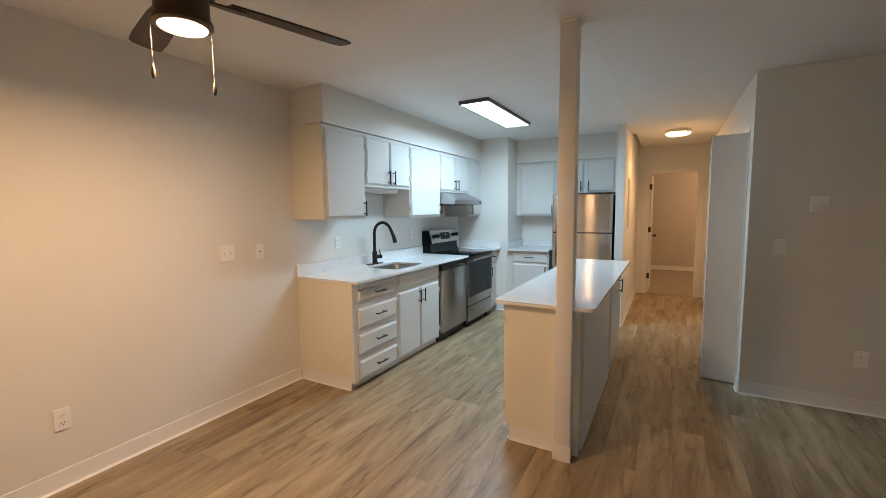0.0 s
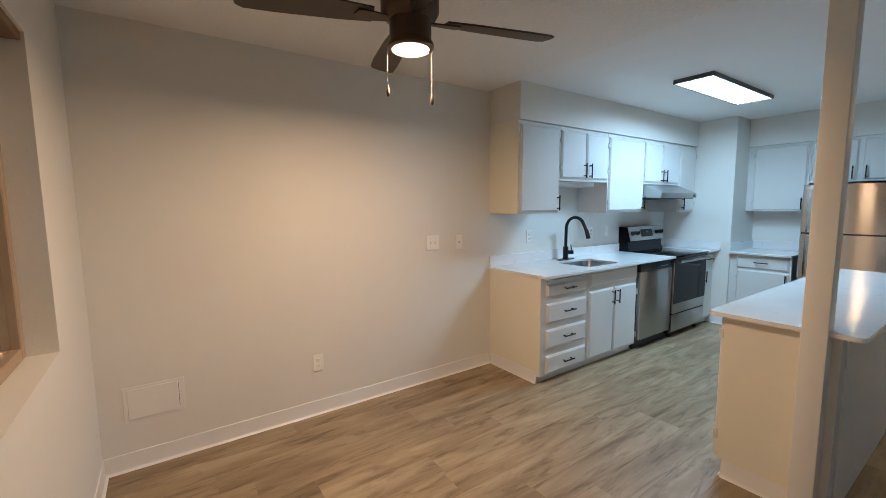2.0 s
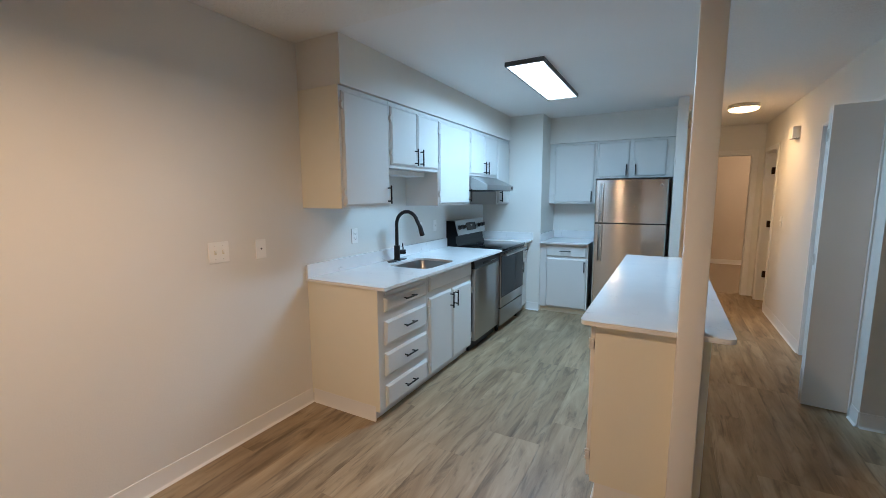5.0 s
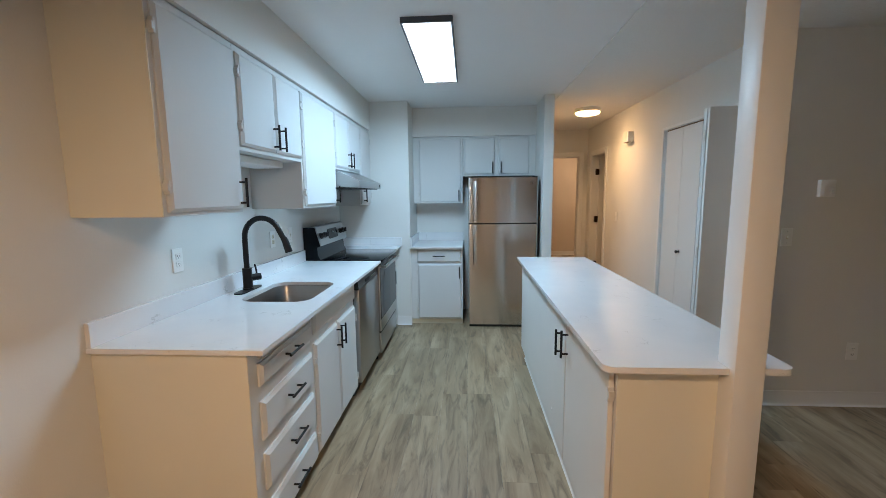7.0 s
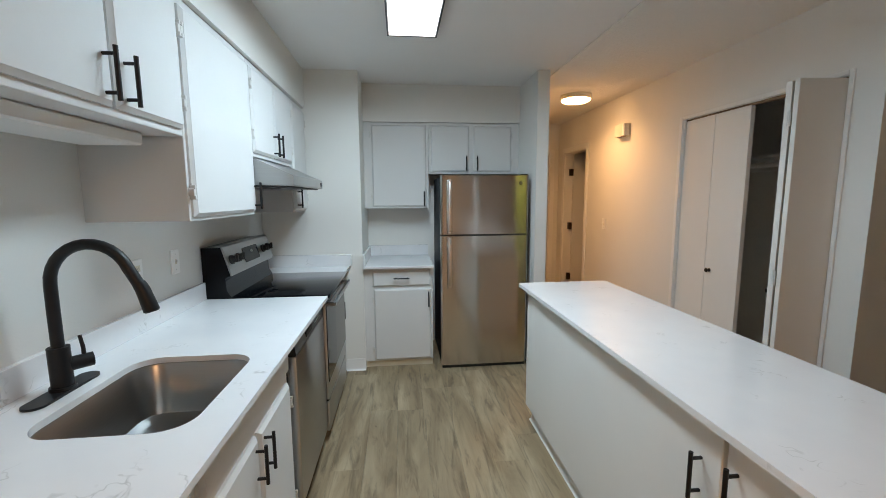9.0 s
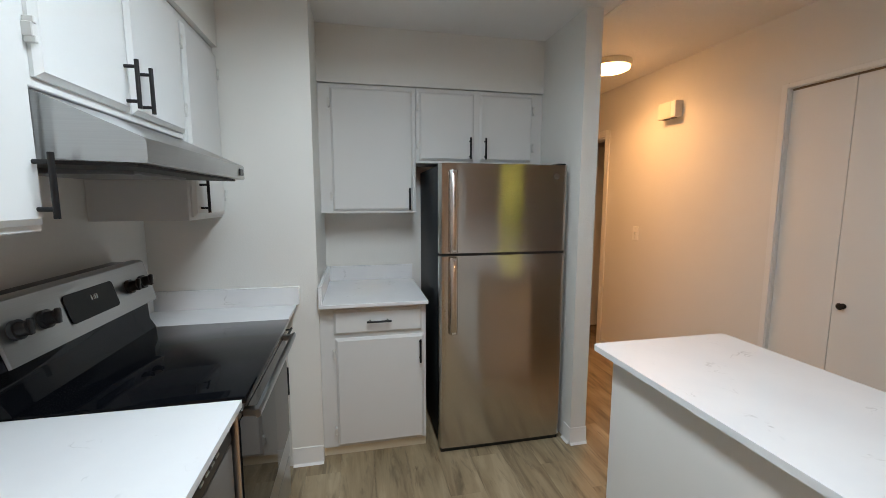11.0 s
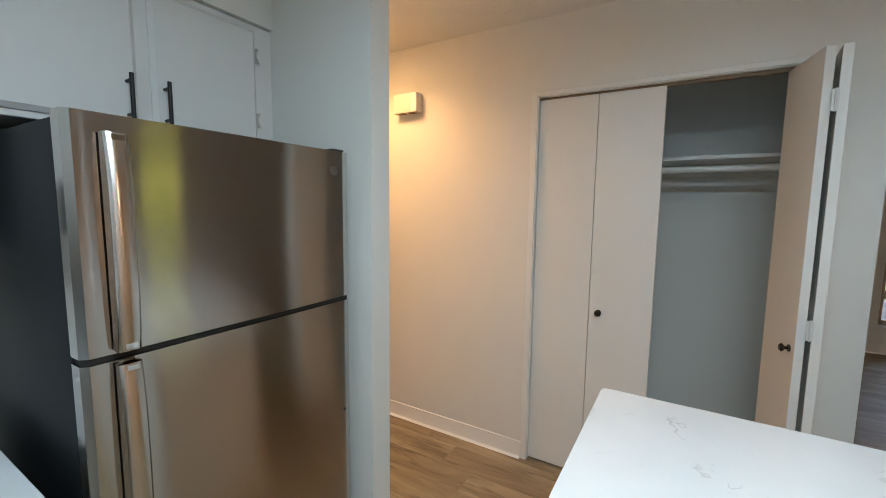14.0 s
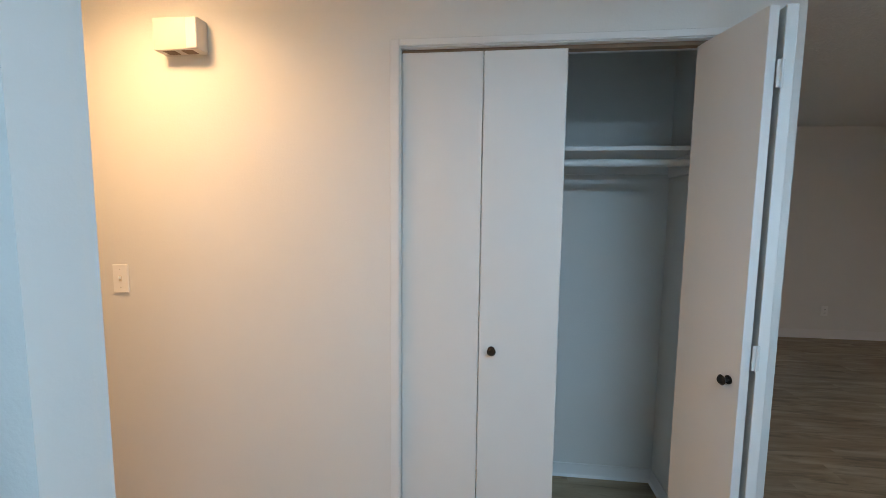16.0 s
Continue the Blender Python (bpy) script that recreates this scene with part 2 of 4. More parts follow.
def box(bm, x0, x1, y0, y1, z0, z1, bevel=0.0, seg=1):
    m = Matrix.Translation(((x0 + x1) / 2, (y0 + y1) / 2, (z0 + z1) / 2)) @ Matrix.Diagonal((abs(x1 - x0), abs(y1 - y0), abs(z1 - z0), 1))
    r = bmesh.ops.create_cube(bm, size=1, matrix=m)
    if bevel:
        edges = list({e for v in r["verts"] for e in v.link_edges})
        bmesh.ops.bevel(bm, geom=edges, offset=bevel, segments=seg, profile=0.5, affect="EDGES")
    return bm


def cyl(bm, p0, p1, r, seg=14, r2=None):
    p0, p1 = Vector(p0), Vector(p1)
    d = p1 - p0
    m = Matrix.Translation((p0 + p1) / 2) @ d.to_track_quat("Z", "Y").to_matrix().to_4x4()
    bmesh.ops.create_cone(bm, cap_ends=True, segments=seg, radius1=r, radius2=r if r2 is None else r2, depth=d.length, matrix=m)
    return bm


def ball(bm, p, r, seg=12, scale=(1, 1, 1)):
    m = Matrix.Translation(p) @ Matrix.Diagonal((*scale, 1))
    bmesh.ops.create_uvsphere(bm, u_segments=seg, v_segments=max(6, seg // 2), radius=r, matrix=m)
    return bm


def tube(bm, pts, r, seg=12):
    """A round tube along points, with closed ends; r may be a list."""
    pts = [Vector(p) for p in pts]
    rings = []
    side = None
    for i, p in enumerate(pts):
        t = (pts[min(i + 1, len(pts) - 1)] - pts[max(i - 1, 0)]).normalized()
        if side is None:
            side = t.orthogonal().normalized()
        side = (side - t * side.dot(t)).normalized()
        up = t.cross(side)
        rr = r[i] if isinstance(r, (list, tuple)) else r
        rings.append([bm.verts.new(p + rr * (math.cos(a) * side + math.sin(a) * up)) for a in [2 * math.pi * k / seg for k in range(seg)]])
    for a, b in zip(rings, rings[1:]):
        for k in range(seg):
            bm.faces.new((a[k], a[(k + 1) % seg], b[(k + 1) % seg], b[k]))
    bm.faces.new(rings[0][::-1])
    bm.faces.new(rings[-1])
    return bm


def prism(bm, outline, lo, hi, axis):
    """Extrude a 2D outline along an axis: x takes (y, z), y takes (x, z), z takes (x, y)."""
    def at(p, v):
        return {"x": (v, p[0], p[1]), "y": (p[0], v, p[1]), "z": (p[0], p[1], v)}[axis]
    a = [bm.verts.new(at(p, lo)) for p in outline]
    b = [bm.verts.new(at(p, hi)) for p in outline]
    bm.faces.new(a)
    bm.faces.new(b[::-1])
    n = len(a)
    for i in range(n):
        bm.faces.new((a[i], b[i], b[(i + 1) % n], a[(i + 1) % n]))
    return bm


def rounded(x0, x1, y0, y1, r, n=6):
    out = []
    for cx, cy, a0 in ((x1 - r, y1 - r, 0), (x0 + r, y1 - r, 90), (x0 + r, y0 + r, 180), (x1 - r, y0 + r, 270)):
        for k in range(n + 1):
            a = radians(a0 + 90 * k / n)
            out.append((cx + r * math.cos(a), cy + r * math.sin(a)))
    return out


def mesh_of(name, bm, material):
    bmesh.ops.recalc_face_normals(bm, faces=bm.faces)
    me = bpy.data.meshes.new(name)
    bm.to_mesh(me)
    bm.free()
    for p in me.polygons:
        p.use_smooth = True
    me.set_sharp_from_angle(angle=radians(35))
    me.materials.append(material)
    return me


def thing(name, at, label, category, group="", kind=""):
    ob = new(name)
    ob.location = at
    return tagged(ob, label, category, group, kind)


def part(name, bm, material, parent, label=""):
    ob = new(name, mesh_of(name, bm, material))
    ob.parent = parent
    if parent.data is None:
        ob.matrix_parent_inverse = Matrix.Translation(parent.location).inverted()
    return tagged(ob, label)


def solo(name, bm, material, label, category, group="", kind=""):
    return tagged(new(name, mesh_of(name, bm, material)), label, category, group, kind)


def structure(name, bm, material, label="", category=""):
    return solo(name, bm, material, label, category or name.split("_")[0], kind="structure")


# ---- plan ----
XL, YW, XC, YL, YB, YP = -1.93, 0.07, 1.412, 4.30, 6.66, 6.0
XR, YE, ZK, ZT = 5.10, 8.21, 2.48, 2.472
XH0, XH1, YH = 0.297, 0.396, 5.872
PIER = -1.138
T = 0.12

# ---- walls ----
w = bm_new()
box(w, XL - T, XL, YW - T, YB + T, 0, 2.6)
structure("wall_west", w, M_WALL, "off-white painted drywall, lit warm by the fan lamp", "wall")


def wall_y(name, y0, y1, x0, x1, holes, material=M_WALL, label="off-white painted drywall"):
    """A wall along x with rectangular holes (x0, x1, z0, z1)."""
    bm = bm_new()
    x = x0
    for a, b, lo, hi in sorted(holes):
        if a > x:
            box(bm, x, a, y0, y1, 0, 2.6)
        if lo > 0:
            box(bm, a, b, y0, y1, 0, lo)
        box(bm, a, b, y0, y1, hi, 2.6)
        x = b
    if x1 > x:
        box(bm, x, x1, y0, y1, 0, 2.6)
    return structure(name, bm, material, label, "wall")


def wall_x(name, x0, x1, y0, y1, holes, material=M_WALL, label="off-white painted drywall"):
    bm = bm_new()
    y = y0
    for a, b, lo, hi in sorted(holes):
        if a > y:
            box(bm, x0, x1, y, a, 0, 2.6)
        if lo > 0:
            box(bm, x0, x1, a, b, 0, lo)
        box(bm, x0, x1, a, b, hi, 2.6)
        y = b
    if y1 > y:
        box(bm, x0, x1, y, y1, 0, 2.6)
    return structure(name, bm, material, label, "wall")


WIN1 = (-1.19, -0.24, 0.94, 2.10)
WIN2 = (1.95, 2.60, 0.30, 2.10)
WIN3 = (2.53, 3.17, 0.29, 2.09)
wall_y("wall_south", YW - 0.2, YW, XL, XR, [WIN1, WIN2])
wall_x("wall_east", XR, XR + 0.2, YW - 0.2, YL + T, [WIN3])
wall_y("wall_living_north", YL, YL + 0.11, XC, XR, [])
CL0, CL1, CLZ = 4.455, 5.668, 2.072
RD0, RD1, RDZ = 7.34, 7.98, 2.05
wall_x("wall_hall_east", XC, XC + 0.11, YL + 0.11, YE, [(CL0, CL1, 0, CLZ), (RD0, RD1, 0, RDZ)])
wall_x("wall_hall_west", XH0, XH1, YH, YE, [])
wall_y("wall_kitchen_north", YB, YB + T, PIER, XH0, [])
p = bm_new()
box(p, XL, PIER, YP, YB + T, 0, 2.6)
structure("wall_pier", p, M_WALL, "off-white painted wall pier beside the range", "wall")
ED0, ED1, EDZ = 0.56, 1.285, 2.055
wall_y("wall_hall_end", YE, YE + 0.11, -1.2, 3.4, [(ED0, ED1, 0, EDZ)])
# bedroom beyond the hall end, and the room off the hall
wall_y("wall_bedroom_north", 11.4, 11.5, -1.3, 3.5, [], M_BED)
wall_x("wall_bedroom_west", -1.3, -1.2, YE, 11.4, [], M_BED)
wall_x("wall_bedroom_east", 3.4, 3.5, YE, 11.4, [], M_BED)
wall_y("wall_side_room_south", 5.76, 5.86, XC + 0.11, 3.4, [], M_WALL)
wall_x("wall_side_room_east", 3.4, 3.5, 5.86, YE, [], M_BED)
# closet shell
wall_x("wall_closet_back", 2.11, 2.21, YL + 0.11, 5.76, [])

# soffits over the wall cabinets
s = bm_new()
box(s, XL, -1.557, 2.885, YP, 2.18, ZK + 0.05)
structure("soffit_west", s, M_WALL, "painted drywall soffit above the wall cabinets", "soffit")
s = bm_new()
box(s, PIER, XH0, 6.369, YB, 2.152, ZK + 0.05)
structure("soffit_north", s, M_WALL, "painted drywall soffit above the fridge cabinets", "soffit")

# ceilings
c = bm_new()
box(c, XL, 0.45, 2.84, YB, ZK, ZK + 0.2)
structure("ceiling_kitchen", c, M_CEIL, "smooth white kitchen ceiling", "ceiling")
c = bm_new()
box(c, XL, XR, YW, 2.84, ZT, ZT + 0.2)
box(c, 0.45, XR, 2.84, YL, ZT, ZT + 0.2)
box(c, 0.45, XC, YL, YE, ZT, ZT + 0.2)
structure("ceiling_living", c, M_CEILTEX, "textured off-white living room ceiling", "ceiling")
c = bm_new()
box(c, XC, 3.5, YL, 11.5, ZT + 0.01, ZT + 0.2)
box(c, -1.3, XC, YE, 11.5, ZT + 0.01, ZT + 0.2)
structure("ceiling_rooms", c, M_CEIL, "plain white ceiling of side rooms", "ceiling")
c = bm_new()
box(c, XL - 0.2, XR + 0.2, YW - 0.2, 12, 2.7, 2.85)
# unseen upper block, added so its shadow falls on the east yard
box(c, 3.2, XR + 0.2, YW - 0.2, 12, 2.85, 8.4)
structure("roof_block", c, M_CONC, "plain roof with an unseen upper block added to shade the yard", "roof")

# floor base, bedroom carpet
f = bm_new()
box(f, XL - 0.1, XR + 0.1, YW - 0.1, YE + 0.05, -0.12, -0.004)
FLOOR = structure("floor", f, M_RUBBER, "oak-look grey-brown vinyl plank floor", "floor")
f = bm_new()
box(f, -1.2, 3.4, YE + 0.05, 11.4, -0.12, 0.004)
structure("carpet_bedroom", f, M_CARPET, "beige carpet in the bedroom", "carpet")


def base_x(x, y0, y1, out, h=0.10):
    """Vinyl cove base on a wall facing +x (out=1) or -x (out=-1)."""
    bm = bm_new()
    o = [(x, 0), (x + out * 0.016, 0), (x + out * 0.011, 0.006), (x + out * 0.007, 0.02), (x + out * 0.005, h), (x, h + 0.002)]
    prism(bm, o, y0, y1, "y")
    b = structure("baseboard", bm, M_TRIM, "white vinyl cove baseboard", "baseboard")
    part("caulk_bead", prism(bm_new(), [(x + out * 0.008, 0.0), (x + out * 0.021, 0.0), (x + out * 0.0165, 0.0045), (x + out * 0.009, 0.011)], y0, y1, "y"), M_CAULK, b)
    return b


def base_y(y, x0, x1, out, h=0.10):
    bm = bm_new()
    o = [(y, 0), (y + out * 0.016, 0), (y + out * 0.011, 0.006), (y + out * 0.007, 0.02), (y + out * 0.005, h), (y, h + 0.002)]
    prism(bm, o, x0, x1, "x")
    b = structure("baseboard", bm, M_TRIM, "white vinyl cove baseboard", "baseboard")
    part("caulk_bead", prism(bm_new(), [(y + out * 0.008, 0.0), (y + out * 0.021, 0.0), (y + out * 0.0165, 0.0045), (y + out * 0.009, 0.011)], x0, x1, "x"), M_CAULK, b)
    return b


base_x(XL, YW, 2.885, 1)
base_y(YW, XL + 0.016, XR, 1)
base_y(YL, XC, XR, -1)
base_x(XC, YL, 4.43, -1)
base_x(XC, 5.70, 7.27, -1)
base_x(XR, YW + 0.016, YL - 0.016, -1)
base_x(XH1, YH, YE, 1)
base_y(YH, XH0 - 0.004, XH1 + 0.004, -1)
base_x(XH0, YH, 5.95, -1)
base_y(YP, -1.30, PIER, -1)
base_y(11.4, -1.2, 3.4, -1)
base_x(2.11, 4.41, 5.76, -1, 0.07)
base_y(4.41, 1.53, 2.11, 1, 0.07)
# ---- cabinet parts ----


def slab(bm, axis, face, a0, a1, z0, z1, t=0.02, edge=0.011):
    """A door or drawer front with a bevelled rim. axis 'x+': faces +x at x=face, spans y; 'y-': faces -y, spans x; 'x-': faces -x."""
    s = {"x+": -1, "x-": 1, "y-": 1}[axis]
    def at(a, d, z):
        return (face + s * d, a, z) if axis[0] == "x" else (a, face + s * d, z)
    rings = []
    for inset, d in ((0, t), (0, 0.011), (0.003, 0.0085), (edge, 0.003), (edge + 0.0025, 0.0)):
        rings.append([bm.verts.new(at(a, d, z)) for a, z in ((a0 + inset, z0 + inset), (a1 - inset, z0 + inset), (a1 - inset, z1 - inset), (a0 + inset, z1 - inset))])
    for p, q in zip(rings, rings[1:]):
        for k in range(4):
            bm.faces.new((p[k], p[(k + 1) % 4], q[(k + 1) % 4], q[k]))
    bm.faces.new(rings[-1])
    bm.faces.new(rings[0][::-1])
    return bm


def pull(parent, axis, face, a, z, vertical=True, length=0.135):
    """A black T-bar pull with two posts, under its door or drawer."""
    s = {"x+": 1, "x-": -1, "y-": -1}[axis]
    def at(u, d, zz):
        return (face + s * d, u, zz) if axis[0] == "x" else (u, face + s * d, zz)
    bm = bm_new()
    h = length / 2
    def along(k, d):
        return at(a, d, z + k) if vertical else at(a + k, d, z)
    cyl(bm, along(-h, 0.032), along(h, 0.032), 0.006, 12)
    for k in (-0.048, 0.048):
        cyl(bm, along(k, 0.0), along(k, 0.03), 0.005, 10)
    return part("handle", bm, M_BLACK, parent, "matte black bar pull")


def hinge(parent, axis, face, a, z):
    s = {"x+": 1, "x-": -1, "y-": -1}[axis]
    bm = bm_new()
    def bx(a0, a1, d0, d1, z0, z1):
        if axis[0] == "x":
            box(bm, face + s * d0, face + s * d1, a0, a1, z0, z1, 0.0015)
        else:
            box(bm, a0, a1, face + s * d0, face + s * d1, z0, z1, 0.0015)
    bx(a - 0.008, a + 0.008, -0.018, 0.003, z - 0.014, z + 0.014)
    bx(a - 0.005, a + 0.005, -0.016, 0.006, z - 0.026, z - 0.012)
    bx(a - 0.005, a + 0.005, -0.016, 0.006, z + 0.012, z + 0.026)
    return part("hinge", bm, M_HINGE, parent, "painted-over surface hinge")


def cab_door(cab, axis, face, a0, a1, z0, z1, pull_at=None, pull_z=None, hinge_at=None):
    d = part("door", slab(bm_new(), axis, face, a0, a1, z0, z1), M_CAB, cab)
    if pull_at is not None:
        pull(d, axis, face, pull_at, pull_z)
    if hinge_at is not None:
        hinge(d, axis, face, hinge_at, z0 + 0.09)
        hinge(d, axis, face, hinge_at, z1 - 0.09)
    return d


def drawer(cab, axis, face, a0, a1, z0, z1):
    d = part("drawer", slab(bm_new(), axis, face, a0, a1, z0, z1), M_CAB, cab)
    pull(d, axis, face, (a0 + a1) / 2, (z0 + z1) / 2 + 0.005, False)
    return d


# ---- wall cabinets on the west wall ----
UF, UD = -1.578, -1.559


def wall_cab(y0, y1, z0, doors, label):
    cab = thing("wall_cabinet", (XL, (y0 + y1) / 2, z0), label, "cabinet", "wall cabinets over the counter")
    bm = bm_new()
    box(bm, XL, UF, y0, y1, z0, 2.176, 0.002)
    part("body", bm, M_CAB, cab)
    for d in doors:
        cab_door(cab, "x+", UD, *d)
    return cab


HZ = 1.52
c = wall_cab(2.888, 3.404, 1.404, [(2.905, 3.39, 1.42, 2.145, 3.36, HZ - 0.025, 2.897)], "white painted wall cabinet with one tall door")
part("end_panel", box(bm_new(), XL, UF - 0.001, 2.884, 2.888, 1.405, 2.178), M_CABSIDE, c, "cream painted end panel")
c = wall_cab(3.406, 4.138, 1.695, [(3.42, 3.772, 1.718, 2.145, 3.738, 1.795, 3.414), (3.786, 4.125, 1.718, 2.145, 3.82, 1.795, 4.131)], "short white wall cabinet with two doors above the sink")
bm = bm_new()
box(bm, XL + 0.08, -1.66, 3.46, 4.05, 1.652, 1.694, 0.006)
part("under_cabinet_lamp", bm, M_TRIM, c, "white unlit lamp housing")
wall_cab(4.14, 4.80, 1.395, [(4.155, 4.79, 1.41, 2.145, 4.766, HZ - 0.03, 4.148)], "white painted wall cabinet with one tall door")
wall_cab(4.802, 5.58, 1.695, [(4.816, 5.178, 1.715, 2.145, 5.148, 1.79, 4.809), (5.194, 5.57, 1.715, 2.145, 5.232, 1.79, 5.575)], "short white wall cabinet with two doors above the hood")
wall_cab(5.582, 5.996, 1.378, [(5.605, 5.985, 1.392, 2.145, 5.66, HZ - 0.045, 5.99)], "narrow white wall cabinet beside the hood")

# ---- north cabinets above the fridge and counter ----
cab = thing("wall_cabinet", (-0.84, YB, 1.383), "white wall cabinet with one large door beside the fridge", "cabinet", "cabinets around the fridge")
bm = bm_new()
box(bm, PIER, -0.553, 6.383, YB, 1.378, 2.148, 0.002)
part("body", bm, M_CAB, cab)
cab_door(cab, "y-", 6.366, -1.066, -0.572, 1.393, 2.126, -0.597, 1.465, -1.074)
cab = thing("wall_cabinet", (-0.12, YB, 1.69), "white over-fridge wall cabinet with two doors", "cabinet", "cabinets around the fridge")
bm = bm_new()
box(bm, -0.551, XH0, 6.383, YB, 1.69, 2.148, 0.002)
part("body", bm, M_CAB, cab)
cab_door(cab, "y-", 6.366, -0.532, -0.174, 1.709, 2.126, -0.205, 1.785, -0.54)
cab_door(cab, "y-", 6.366, -0.136, 0.222, 1.709, 2.126, -0.104, 1.785, 0.23)

# ---- base cabinets on the west wall ----
BF, BD = -1.318, -1.299


def base_body(cab, y0, y1, hollow=False):
    bm = bm_new()
    if hollow:
        part("side_panel", box(bm_new(), XL, BF - 0.02, y0, y0 + 0.018, 0.085, 0.893), M_CAB, cab)
        part("side_panel", box(bm_new(), XL, BF - 0.02, y1 - 0.018, y1, 0.085, 0.893), M_CAB, cab)
        part("bottom_panel", box(bm_new(), XL, BF - 0.02, y0, y1, 0.065, 0.085), M_CAB, cab)
        box(bm, BF - 0.02, BF, y0, y1, 0.065, 0.893, 0.002)
    else:
        box(bm, XL, BF, y0, y1, 0.065, 0.893, 0.002)
    part("body", bm, M_CAB, cab)
    bm = bm_new()
    box(bm, XL, -1.365, y0, y1, 0.0, 0.065)
    part("toe_kick", bm, M_CAB, cab)


cab = thing("base_cabinet", (XL, 3.17, 0), "white painted base cabinet with four drawers at the counter end", "cabinet", "base cabinets")
base_body(cab, 2.896, 3.494)
for z0, z1 in ((0.735, 0.828), (0.508, 0.67), (0.292, 0.45), (0.078, 0.228)):
    drawer(cab, "x+", BD, 2.958, 3.474, z0, z1)
bm = bm_new()
box(bm, -1.34, -1.303, 2.965, 3.47, 0.846, 0.868, 0.003)
part("cutting_board", bm, M_CAB, cab, "pull-out board edge, painted white")
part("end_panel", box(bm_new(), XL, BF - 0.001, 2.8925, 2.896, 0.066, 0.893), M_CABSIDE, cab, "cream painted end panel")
bm = bm_new()
prism(bm, [(2.896, 0), (2.880, 0), (2.885, 0.006), (2.889, 0.02), (2.891, 0.1), (2.896, 0.102)], XL + 0.016, -1.35, "x")
part("baseboard", bm, M_TRIM, cab)

cab = thing("base_cabinet", (XL, 3.87, 0), "white painted sink base cabinet with two doors", "cabinet", "base cabinets")
base_body(cab, 3.496, 4.297, True)
part("false_front", slab(bm_new(), "x+", BD, 3.518, 4.28, 0.748, 0.872), M_CAB, cab)
cab_door(cab, "x+", BD, 3.518, 3.888, 0.082, 0.70, 3.856, 0.615, 3.511)
cab_door(cab, "x+", BD, 3.904, 4.276, 0.082, 0.70, 3.936, 0.615, 4.284)

cab = thing("base_cabinet", (XL, 5.84, 0), "narrow white base cabinet between range and pier", "cabinet", "base cabinets")
base_body(cab, 5.70, 5.998)
drawer(cab, "x+", BD, 5.715, 5.985, 0.74, 0.865)
cab_door(cab, "x+", BD, 5.715, 5.985, 0.082, 0.70, 5.75, 0.60)

cab = thing("base_cabinet", (-0.85, YB, 0), "white base cabinet with a drawer and door beside the fridge", "cabinet", "cabinets around the fridge")
bm = bm_new()
box(bm, PIER, -0.552, 6.03, YB, 0.06, 0.883, 0.002)
part("body", bm, M_CAB, cab)
bm = bm_new()
box(bm, PIER, -0.552, 6.055, YB, 0.0, 0.06)
part("toe_kick", bm, M_IVORY, cab)
drawer(cab, "y-", 6.012, -1.065, -0.573, 0.722, 0.86)
cab_door(cab, "y-", 6.012, -1.058, -0.566, 0.072, 0.70, -0.59, 0.61, -1.066)

# ---- quartz counters ----
CZ0, CZ1 = 0.895, 0.915


def slab_with_hole(bm, x0, x1, y0, y1, z0, z1, hole):
    """A slab pierced by a convex rounded outline given counter-clockwise from the +x +y corner."""
    n = len(hole) // 4
    outer = [(x1, y1), (x0, y1), (x0, y0), (x1, y0)]
    for z, flip in ((z1, False), (z0, True)):
        ov = [bm.verts.new((*p, z)) for p in outer]
        hv = [bm.verts.new((*p, z)) for p in hole]
        faces = []
        for k in range(4):
            arc = hv[k * n:(k + 1) * n]
            for a, b in zip(arc, arc[1:]):
                faces.append((ov[k], b, a))
            faces.append((ov[k], ov[(k + 1) % 4], hv[((k + 1) * n) % (4 * n)], arc[-1]))
        for fc in faces:
            bm.faces.new(fc[::-1] if flip else fc)
        if not flip:
            top_o, top_h = ov, hv
    for k in range(4):
        bm.faces.new((top_o[k], top_o[(k + 1) % 4], ov[(k + 1) % 4], ov[k]))
    for k in range(len(hole)):
        j = (k + 1) % len(hole)
        bm.faces.new((top_h[k], hv[k], hv[j], top_h[j]))
    return bm


SX0, SX1, SY0, SY1 = -1.745, -1.352, 3.562, 4.068
ctr = thing("countertop", (XL, 3.9, CZ0), "white veined quartz countertop with an undermount sink cut-out", "countertop")
bm = slab_with_hole(bm_new(), XL, -1.247, 2.876, 4.936, CZ0, CZ1, rounded(SX0, SX1, SY0, SY1, 0.085, 8))
part("slab", bm, M_QUARTZ, ctr)
bm = bm_new()
box(bm, XL, XL + 0.02, 2.878, 4.936, CZ1, 1.012, 0.0015)
part("backsplash", bm, M_QUARTZ, ctr)
ctr = thing("countertop", (XL, 5.85, CZ0), "short white quartz countertop between range and pier", "countertop")
bm = bm_new()
box(bm, XL, -1.247, 5.702, 5.998, CZ0, CZ1, 0.0015)
part("slab", bm, M_QUARTZ, ctr)
bm = bm_new()
box(bm, XL + 0.02, -1.23, 5.978, 5.998, CZ1, 1.012, 0.0015)
part("backsplash", bm, M_QUARTZ, ctr)
bm = bm_new()
box(bm, XL, XL + 0.02, 5.702, 5.998, CZ1, 1.012, 0.0015)
part("side_splash", bm, M_QUARTZ, ctr)
ctr = thing("countertop", (-0.85, YB, 0.885), "small white quartz countertop beside the fridge", "countertop")
bm = bm_new()
box(bm, PIER + 0.001, -0.547, 5.965, YB, 0.885, 0.905, 0.0015)
part("slab", bm, M_QUARTZ, ctr)
bm = bm_new()
box(bm, PIER + 0.02, -0.548, YB - 0.02, YB, 0.905, 1.005, 0.0015)
